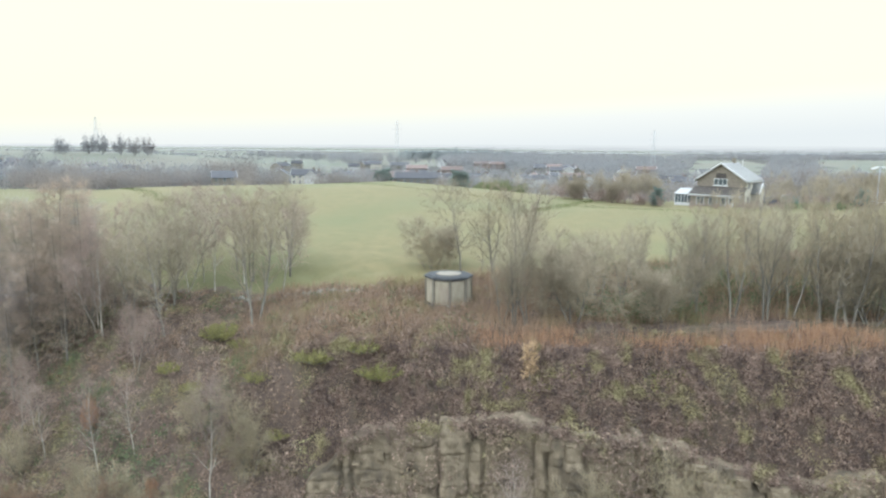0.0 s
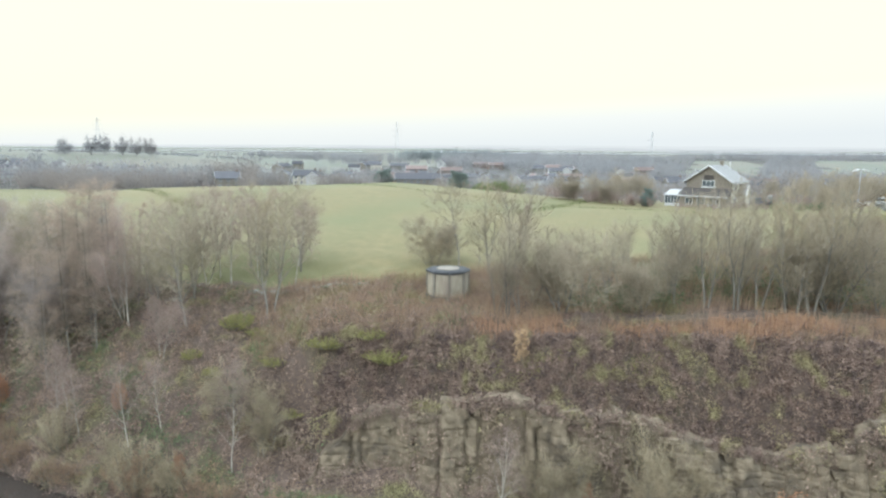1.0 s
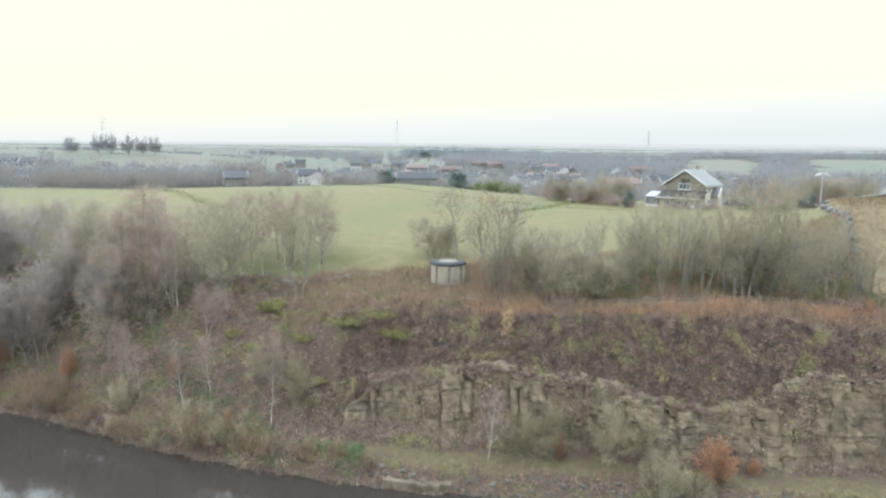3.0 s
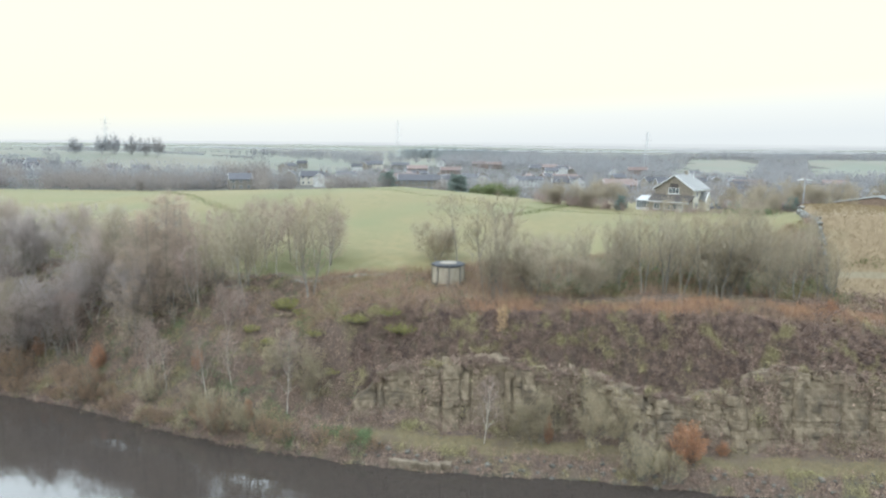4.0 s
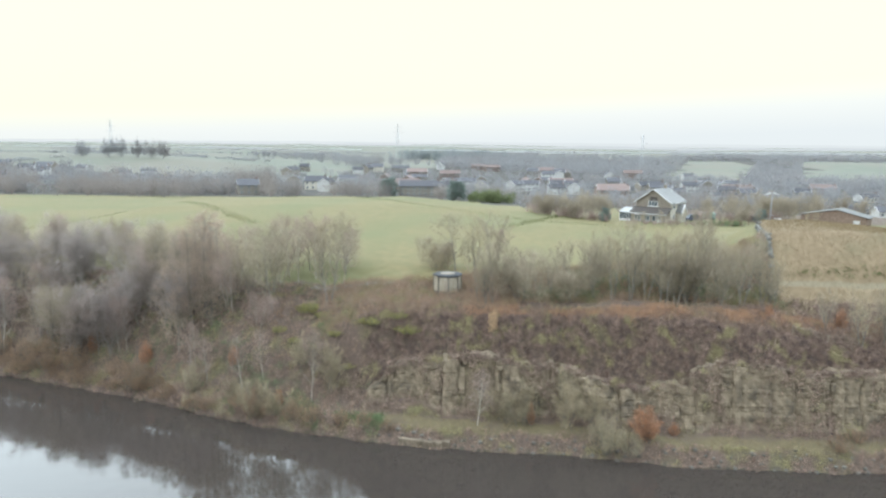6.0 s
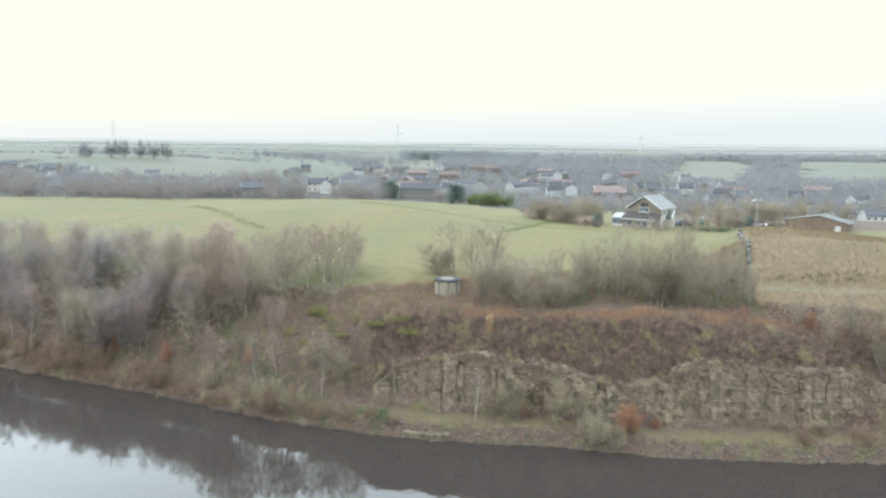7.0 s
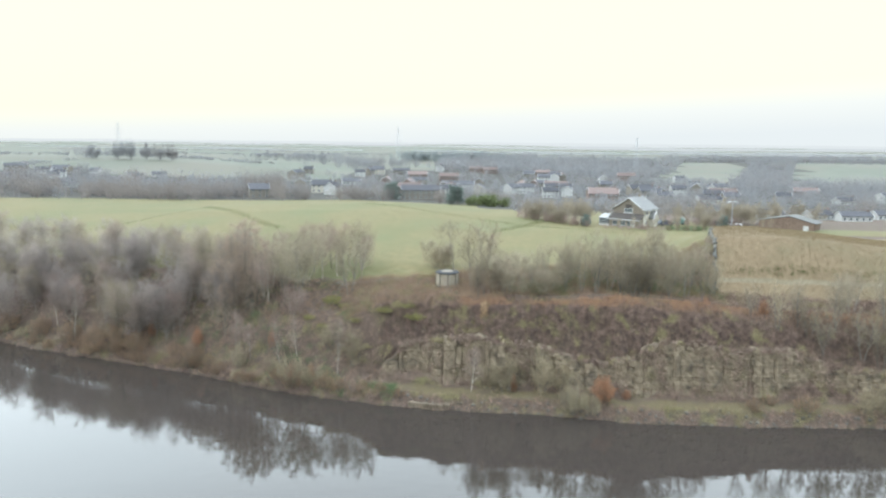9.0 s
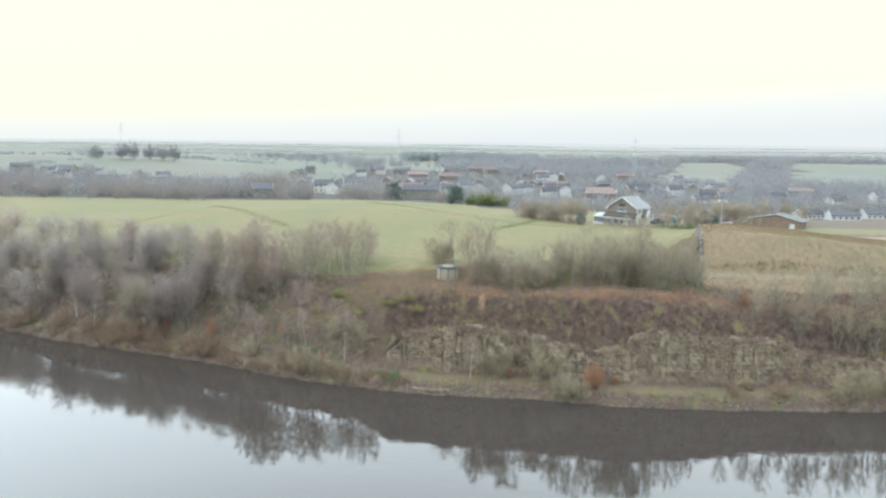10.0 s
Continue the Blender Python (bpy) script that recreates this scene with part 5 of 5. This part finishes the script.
def covered_trailer():
    x, y = 58.8, 118.5
    ob = thing("covered_trailer", pose(x, y, gz(x, y) - 0.2, 0, 0, -20), "small trailer under a dull green cover", "trailer")
    part("cover", prism(bmesh.new(), [(-1.4, 0.5), (1.4, 0.5), (1.2, 1.6), (0.2, 2.1), (-1.2, 1.6)], "y", -1.2, 1.2), M_GREENSHEET, ob)
    part("top_sheet", prism(bmesh.new(), [(-1.3, 1.6), (0.2, 2.12), (0.6, 2.0), (0.2, 2.3), (-1.3, 1.75)], "y", -1.25, 1.25), M_FELT, ob, "pale sheet on top")
    for wx in (-0.8, 0.8):
        part("wheel", beam(bmesh.new(), (wx, -1.3, 0.35), (wx, 1.3, 0.35), 0.35, 10), M_TYRE, ob)


covered_trailer()


# ---- the village in the valley ----
def village_house(kind):
    w, d, e, a, wall, roof, label = kind
    ob = thing("village_house", pose(0, 0, 0), label, "house", "village houses")
    part("wall", prism(bmesh.new(), [(-d, -1.5), (d, -1.5), (d, e), (0, a), (-d, e)], "x", -w, w), wall, ob)
    k = (a - e) / d
    for sg in (-1, 1):
        part("roof", prism(bmesh.new(), [(0, a), (sg * (d + 0.4), e - 0.4 * k), (sg * (d + 0.4), e - 0.4 * k + 0.18), (0, a + 0.2)], "x", -w - 0.3, w + 0.3), roof, ob)
    part("chimney", boxes((w - 1.3, -0.4, a - 0.6, w - 0.5, 0.4, a + 1.1)), M_BRICK_RED, ob)
    n = max(2, int(w * 2 / 2.6))
    for side in (-1, 1):
        for row in range(2 if e > 4 else 1):
            for i in range(n):
                x = -w + (i + 0.5) * 2 * w / n
                win = part("window", boxes((-0.65, -0.06, -0.65, 0.65, 0.03, 0.65)), M_UPVC, ob, "white window frame")
                win.matrix_basis = pose(x, side * (d + 0.02), 1.4 + 2.6 * row, 0, 0, 0 if side < 0 else 180)
                part("pane", boxes((-0.53, -0.08, -0.53, 0.53, -0.05, 0.53)), M_GLASS, win, "dark glass pane")
    for sg in (-1, 1):
        part("barge_board", prism(bmesh.new(), [(-d - 0.4, e - 0.4 * k - 0.1), (0, a - 0.1), (d + 0.4, e - 0.4 * k - 0.1), (d + 0.4, e - 0.4 * k + 0.2), (0, a + 0.24), (-d - 0.4, e - 0.4 * k + 0.2)], "x", sg * (w + 0.3), sg * (w + 0.42)), M_UPVC, ob, "white gable board")
    return ob


KINDS = [
    (5.5, 3.6, 4.9, 7.2, M_RENDER, M_SLATE, "white rendered village house with grey slate roof"),
    (8.5, 3.8, 5.0, 7.4, M_BRICK_RED, M_TILE_RED, "red brick terrace row with red tiled roof"),
    (5.0, 3.8, 4.9, 7.5, M_STONEWALL, M_SLATE, "gritstone village house with slate roof"),
    (7.0, 3.6, 2.7, 4.7, M_RENDER, M_SLATE, "low white bungalow with grey roof"),
    (6.0, 4.0, 4.9, 7.6, M_CREAM, M_SLATE, "cream rendered village house with grey roof"),
    (10.0, 4.0, 5.2, 7.6, M_STONEWALL, M_SLATE, "long stone terrace row with slate roof"),
]
HOUSES = {}


def put_house(kind, x, y, turn, size=1.0):
    m = pose(x, y, gz(x, y), 0, 0, turn) @ Matrix.Scale(size, 4)
    if kind not in HOUSES:
        HOUSES[kind] = village_house(KINDS[kind])
        HOUSES[kind].matrix_basis = m
        HOUSES[kind]["plain"] = 1
        return
    keep, HOUSES[kind].matrix_basis = HOUSES[kind].matrix_basis.copy(), Matrix.Identity(4)
    copy_thing(HOUSES[kind], m)
    HOUSES[kind].matrix_basis = keep


VILLAGE = (
    (2, -96, 270, 25), (4, -76, 326, 6), (3, -75, 428, 15), (2, -77, 543, 70), (1, -27, 319, 20), (5, -17, 279, 4), (0, 49, 403, 0), (0, 38, 388, 50),
    (0, 76, 517, 0), (0, 88, 530, 75), (0, 71, 366, 80), (0, -218, 392, 80), (3, -227, 331, 10), (0, -287, 407, 10), (4, -269, 338, 25), (0, 2, 930, 0),
    (3, 114.6, 189, 4), (3, 131, 186, 20), (3, 139, 178, -5), (3, 158, 190, 3), (5, 129, 408, 15), (0, 154, 407, 0), (1, -32, 515, 3), (1, -5, 505, 8),
    (3, 175, 186, 10),
)
for kind, x, y, turn in VILLAGE:
    put_house(kind, x, y, turn, 0.95 if y > 200 else 0.72)
rng = random.Random(77)
count = 0
while count < 56:
    x, y = rng.uniform(-130, 330), rng.uniform(285, 640)
    if rng.random() > 1.15 - abs(x - 40) / 260 or y < 300 + 0.05 * x:
        continue
    put_house(rng.choice((0, 1, 1, 2, 2, 4, 5, 3)), x, y, rng.choice((0, 10, -15, 75, 90)) + rng.uniform(-8, 8), rng.uniform(0.78, 0.98))
    count += 1
for i in range(14):
    put_house(rng.choice((0, 2, 3, 5)), rng.uniform(-330, -200), rng.uniform(330, 440), rng.uniform(-30, 30), 0.75)


# ---- far trees, hedges and woods ----
gen = np.random.default_rng(21)


def crowns(xy, high, wide, per=70, size=0.9):
    """Uneven bare crowns on short trunks, as loose triangles."""
    n = len(xy)
    h = high * gen.uniform(0.6, 1.25, n)
    k = np.repeat(np.arange(n), per)
    d = gen.normal(0, 1, (n * per, 3))
    d /= np.linalg.norm(d, axis=1)[:, None]
    d *= gen.uniform(0.35, 1.0, n * per)[:, None] * gen.uniform(0.75, 1.2, n * per)[:, None]
    z0 = ground(xy[:, 0], xy[:, 1])
    c = np.column_stack([xy[k, 0] + d[:, 0] * wide * 0.5 * h[k] / high, xy[k, 1] + d[:, 1] * wide * 0.5 * h[k] / high, z0[k] + h[k] * (0.48 + 0.52 * d[:, 2])])
    t = gen.normal(0, 1, (n * per, 3, 3)) * size * 0.55
    t[:, :, 2] *= 1.5
    leaf = (c[:, None, :] + t).reshape(-1, 3)
    base = np.column_stack([xy, z0 - 0.3])
    a = gen.uniform(0, np.pi, n)
    side = np.column_stack([np.cos(a), np.sin(a), np.zeros(n)]) * 0.03 * h[:, None]
    trunk = np.stack([base - side, base + side, base + np.array([0, 0, 1]) * h[:, None] * 0.8], 1).reshape(-1, 3)
    return np.concatenate([leaf, trunk])


def clear_sightlines(xy):
    """Leaves out the trees between the camera and the village's main houses, to keep these in view."""
    keep = np.ones(len(xy), bool)
    for _, x, y, _ in VILLAGE:
        lean = x * (xy[:, 1] + 40) / (y + 40)
        keep &= ~((np.abs(xy[:, 0] - lean) < 6.5) & (xy[:, 1] < y + 3) & (xy[:, 1] > y - 75))
    return xy[keep]


def along(x0, y0, x1, y1, n, wide):
    t = gen.random(n)
    return np.column_stack([x0 + (x1 - x0) * t + gen.normal(0, wide, n), y0 + (y1 - y0) * t + gen.normal(0, wide, n)])


near_belt = np.concatenate([along(-300, 285, -95, 262, 400, 13), along(-95, 262, -40, 256, 60, 7), along(26, 190, 60, 160, 26, 8), along(62, 140, 105, 150, 26, 7), along(-420, 300, -230, 300, 110, 16), along(100, 150, 190, 215, 36, 8), along(-45, 262, 30, 252, 40, 6)])
stuff("tree_belt", crowns(clear_sightlines(near_belt), 7.4, 7.0, 210, 0.32), M_BELT, "belt of bare trees behind the hill", "trees")
stuff("tall_belt_trees", crowns(np.concatenate([along(-310, 300, -120, 285, 46, 12), along(-112, 296, -84, 290, 26, 7)]), 13.5, 11, 260, 0.38), M_BELT, "taller bare trees standing over the belt", "trees")
stuff("garden_trees", crowns(clear_sightlines(np.concatenate([along(-130, 300, 320, 340, 250, 26), along(-120, 400, 330, 420, 290, 32), along(-60, 500, 320, 530, 270, 36), along(30, 225, 210, 265, 80, 16)])), 7.0, 7.0, 130, 0.44), M_HAZED_WOOD, "bare garden trees between the village houses", "trees")
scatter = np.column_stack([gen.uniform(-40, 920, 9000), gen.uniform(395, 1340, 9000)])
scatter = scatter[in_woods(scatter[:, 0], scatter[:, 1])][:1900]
stuff("valley_woods", crowns(scatter, 12, 12, 90, 0.8), M_HAZED_WOOD, "bare winter woods in the valley", "trees")
stuff("hill_woods", crowns(np.concatenate([along(-130, 620, -60, 720, 60, 20), along(-300, 320, -110, 305, 130, 14), along(-330, 1010, -190, 1040, 110, 16), along(-560, 900, -420, 930, 50, 18), along(-190, 760, -90, 740, 50, 14)]), 11, 11, 120, 0.6), M_HAZED_WOOD, "bare copses on the slopes beyond the village", "trees")
stuff("conifer_wood", crowns(np.concatenate([along(-75, 985, -10, 1000, 90, 14), along(0, 1000, 60, 1010, 50, 14)]), 15, 9, 160, 0.7), M_HAZED_CONIFER, "dark conifer plantation beyond the village", "trees")
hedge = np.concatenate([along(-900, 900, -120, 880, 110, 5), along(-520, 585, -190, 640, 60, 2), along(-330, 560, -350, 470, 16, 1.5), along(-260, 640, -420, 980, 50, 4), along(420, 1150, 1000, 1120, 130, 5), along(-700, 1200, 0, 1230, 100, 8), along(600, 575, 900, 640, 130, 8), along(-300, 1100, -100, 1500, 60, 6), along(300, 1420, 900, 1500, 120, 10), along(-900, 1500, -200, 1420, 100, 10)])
stuff("hedgerows", crowns(np.concatenate([hedge, hedge + gen.normal(0, 4, hedge.shape)]), 2.6, 8, 44, 0.55), M_HAZED_WOOD, "distant hedgerows between the fields", "trees")
stuff("garden_conifers", crowns(along(4, 244, 22, 236, 26, 2.0), 5.0, 4.2, 150, 0.45), M_HEDGE, "clipped green conifer hedge behind the hill", "trees")

# single trees on the far hill, and conifers
def round_tree(seed, high, wide, n=900):
    """A round bare crown of fine spray on a short trunk with spreading limbs."""
    rng3 = random.Random(seed)
    soup = Soup()
    soup.limb([Vector((0, 0, -0.5)), Vector((0, 0, high * 0.3)), Vector((0, 0, high * 0.8))], [0.45, 0.36, 0.08], 6)
    knots = []
    for k in range(15):
        d = rand_dir(rng3, 0.1)
        tip = Vector((d.x * wide * 0.45, d.y * wide * 0.45, high * (0.56 + 0.36 * d.z)))
        soup.limb([Vector((0, 0, high * 0.28)), tip * 0.55 + Vector((0, 0, high * 0.16)), tip], [0.2, 0.12, 0.04], 4)
        knots.append(tip)
    for k in range(n):
        c = rng3.choice(knots) * rng3.uniform(0.6, 1.0) + Vector((rng3.gauss(0, wide * 0.09), rng3.gauss(0, wide * 0.09), rng3.gauss(0, high * 0.09)))
        soup.twig(c, c + rand_dir(rng3, 0.4) * rng3.uniform(0.8, 1.8), 0.22, rng3)
    return soup


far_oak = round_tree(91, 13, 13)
first = plant("hill_tree", far_oak, M_HAZED_WOOD, M_HAZED_WOOD, "round bare tree standing on the far hill", "tree", scaled(-324, 540, 15, 13, 0, 0.3, 0.8), "trees on the far hill")
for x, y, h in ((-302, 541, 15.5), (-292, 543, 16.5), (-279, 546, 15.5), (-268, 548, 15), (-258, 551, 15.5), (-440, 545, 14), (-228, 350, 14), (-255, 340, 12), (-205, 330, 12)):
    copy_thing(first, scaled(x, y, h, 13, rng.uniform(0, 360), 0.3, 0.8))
yew = tree_meshes(93, "spire", 8, 1, 0.12, 0.02, leaf=0.3, kids=(28, 6))
first = plant("conifer_tree", yew, M_BARK, M_HAZED_GREEN, "dense dark green garden conifer", "tree", scaled(-1, 246, 8.4, 8, 0, 0, 1.3), "garden conifers")
for x, y, h in ((1.5, 247, 7.4), (-30, 274, 8), (-33, 276, 7), (32.6, 108.6, 2.8), (66.5, 109.5, 2.8)):
    copy_thing(first, scaled(x, y, h, 8, rng.uniform(0, 360), 0, 1.3))

# bushes and small trees round the house
for x, y, h in ((29, 112, 4.6), (31.5, 115, 4.8), (34, 116, 4.2), (26.5, 115, 4.0), (24, 118, 4.4), (21, 121, 4.2), (57.5, 109, 4.2), (62, 112, 4.8), (60.5, 105.5, 3.6), (64, 106, 3.6), (52.5, 103.0, 2.6), (48.0, 103.2, 2.4), (70, 116, 5), (74, 118, 5.4), (78, 121, 5.0)):
    ob, nominal = rng.choice(broads)
    copy_thing(ob, scaled(x, y, h, nominal, rng.uniform(0, 360)))
for x, y in ((52, 99.6), (54, 99.3), (56, 99.2), (58, 99.4), (50, 99.8)):
    shrub("willow", x, y, 1.2, 1.3)


plant_rows(thicket, [(38.4, 101.0, 2.6), (42.0, 100.6, 2.8), (45.6, 100.4, 2.4), (50.5, 103.6, 3.0), (53.0, 102.4, 3.4)], rng)
plant_rows(thicket, [(74.0, 104.5, 3.2), (76.2, 105.4, 2.8), (71.5, 106.0, 3.0)], rng)
garden = []
for i, h in enumerate((5.2, 4.6)):
    soup = tree_meshes(120 + i, "broad", h, 2, h * 0.010, 0.12, twig=0.8, twig_w=0.011, kids=(13, 7))
    x, y = ((33.0, 117.0), (66.0, 116.0))[i]
    garden.append((plant("garden_tree", soup, M_BARK, M_TW_GREY, "bare grey-brown garden tree near the house", "tree", scaled(x, y, h, h, 0), "garden trees round the house"), h))
plant_rows(garden, [(x, y, 0.82 * h) for x, y, h in [(26, 119, 5.6), (29.5, 118, 6.4), (31.4, 121, 6.0), (35.5, 119.5, 5.6), (23, 123, 5.4), (19.5, 126, 5.0), (62.5, 115, 6.2), (69.5, 114, 6.8), (74, 116, 6.0), (79, 117, 6.4), (84, 119, 6.0), (90, 121, 6.6), (96, 122, 6.0), (72, 122, 7.0), (87, 126, 7.0), (58.5, 118, 5.6)]], rng)
stuff("garden_hedges", crowns(np.concatenate([along(18, 126, 33, 108, 46, 1.0), along(55, 113, 72, 112, 26, 1.2)]), 2.7, 2.4, 120, 0.16), M_TW_BIRCH, "brown garden hedges and bushes round the house", "hedge")
stuff("front_garden_bushes", crowns(along(36.0, 102.6, 49, 100.2, 26, 0.5), 1.3, 1.6, 90, 0.10), M_TW_BIRCH, "bare reddish bushes in front of the house", "hedge")
stuff("low_hedge", crowns(along(50, 101.0, 59, 99.2, 34, 0.4), 1.1, 1.3, 90, 0.10), M_IVY, "low dull green hedge at the pasture's edge", "hedge")


# ---- pylons ----
def pylon(x, y, base, high, turn):
    ob = thing("electricity_pylon", pose(x, y, base, 0, 0, turn), "tall steel lattice electricity pylon", "pylon", "pylons on the skyline")
    # bars kept extra thin, so the towers look faint as through haze
    half = lambda z: 2.6 * (1 - z / high) ** 1.2 + 0.35
    levels = [high * k / 9 for k in range(10)]
    for sx in (-1, 1):
        for sy in (-1, 1):
            bm = bmesh.new()
            for a, b_ in zip(levels, levels[1:]):
                beam(bm, (sx * half(a), sy * half(a), a), (sx * half(b_), sy * half(b_), b_), 0.10, 4)
            part("leg", bm, M_PYLON, ob)
    for k, (a, b_) in enumerate(zip(levels, levels[1:])):
        bm = bmesh.new()
        for sy in (-1, 1):
            beam(bm, (-half(a), sy * half(a), a), (half(b_), sy * half(b_), b_), 0.045, 4)
            beam(bm, (half(a), sy * half(a), a), (-half(b_), sy * half(b_), b_), 0.045, 4)
        part("bracing", bm, M_PYLON, ob)
    for z, w in ((high * 0.66, 4.6), (high * 0.79, 5.4), (high * 0.91, 4.0)):
        bm = bmesh.new()
        for s in (-1, 1):
            beam(bm, (0, 0, z), (s * w, 0, z), 0.09, 4)
            beam(bm, (0, 0, z + 1.3), (s * w, 0, z), 0.06, 4)
        part("cross_arm", bm, M_PYLON, ob)


pylon(-376, 690, gz(-376, 690) - 1, 37.5, 20)
pylon(-66, 720, gz(-66, 720) - 1, 46, 10)
pylon(208, 720, gz(208, 720) - 1, 46, 0)


# ---- far ridges with mist painted as glowing colour, which close the view ----
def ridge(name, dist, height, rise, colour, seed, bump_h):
    m = bpy.data.materials.new(name + "_mist_glow")
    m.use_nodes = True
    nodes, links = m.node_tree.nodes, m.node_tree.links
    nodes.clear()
    # the mist is put into an emission colour that no lamp or sky lights
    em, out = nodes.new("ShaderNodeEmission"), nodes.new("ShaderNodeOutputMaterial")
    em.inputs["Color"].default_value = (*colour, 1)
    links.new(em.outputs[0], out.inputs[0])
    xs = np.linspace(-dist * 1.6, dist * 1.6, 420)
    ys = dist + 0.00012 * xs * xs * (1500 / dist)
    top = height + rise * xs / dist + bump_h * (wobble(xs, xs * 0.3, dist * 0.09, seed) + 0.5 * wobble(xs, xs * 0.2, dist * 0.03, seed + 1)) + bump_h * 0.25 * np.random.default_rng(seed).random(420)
    n = len(xs)
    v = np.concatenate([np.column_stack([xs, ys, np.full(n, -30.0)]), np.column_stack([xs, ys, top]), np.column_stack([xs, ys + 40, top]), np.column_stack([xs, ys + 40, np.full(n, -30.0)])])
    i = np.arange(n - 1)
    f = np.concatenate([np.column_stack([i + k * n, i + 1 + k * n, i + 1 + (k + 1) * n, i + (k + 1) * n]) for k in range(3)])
    tagged(new(name, raw(name, v, f, m)), "horizon hills whose mist is painted in as a glow", "backdrop", kind="structure")


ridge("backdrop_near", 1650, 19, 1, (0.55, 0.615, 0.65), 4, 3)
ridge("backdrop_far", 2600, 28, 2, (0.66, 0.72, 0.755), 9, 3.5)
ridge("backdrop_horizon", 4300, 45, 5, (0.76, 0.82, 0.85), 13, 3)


# ---- stones, laid last ----
PALE = [stone_mesh(i, M_STONE) for i in range(5)]
SHORE = [stone_mesh(i + 9, M_RUBBLE) for i in range(5)]
stones_along("broken_stone_wall", "low broken line of pale field stones", [(-20.1, 57.4), (-14.5, 56.2), (-8.3, 55.1)], 70, 0.32, 0.16, PALE, 3, 1)
stones_along("broken_stone_wall", "short tumbled length of pale field stones", [(-29.0, 57.7), (-26.0, 57.4)], 12, 0.28, 0.2, PALE, 4, 1)
stones_along("field_wall", "dark dry stone wall along the rough field", [(41.9, 50.6), (43.1, 53), (45.7, 61), (47.0, 66), (49.7, 74)], 210, 0.30, 0.10, [stone_mesh(i + 30, M_WALLSTONE) for i in range(4)], 5, 3)
stones_along("shore_stones", "rough stone edging along the water", [(x, float(shore(x)) + 0.45) for x in range(-9, 66, 2)], 150, 0.27, 0.4, SHORE, 6, 1, "stones", "structure")


def build_quay():
    rng2 = random.Random(8)
    quay = thing("stone_quay", pose(0, 0, 0), "low kerb of large grey stone slabs at the water", "quay")
    kinds = [block_mesh(i + 20, M_ROCKBASE) for i in range(3)]
    for i in range(6):
        x = -5.4 + i * 0.95
        st = new("slab", rng2.choice(kinds))
        st.parent = quay
        st.matrix_basis = pose(x, float(shore(x)) + 0.40, 0.34, 0, 0, rng2.uniform(-6, 2)) @ Matrix.Diagonal((1.05, 0.8, 0.95 + rng2.uniform(-0.1, 0.1), 1))


build_quay()
build_cliff()
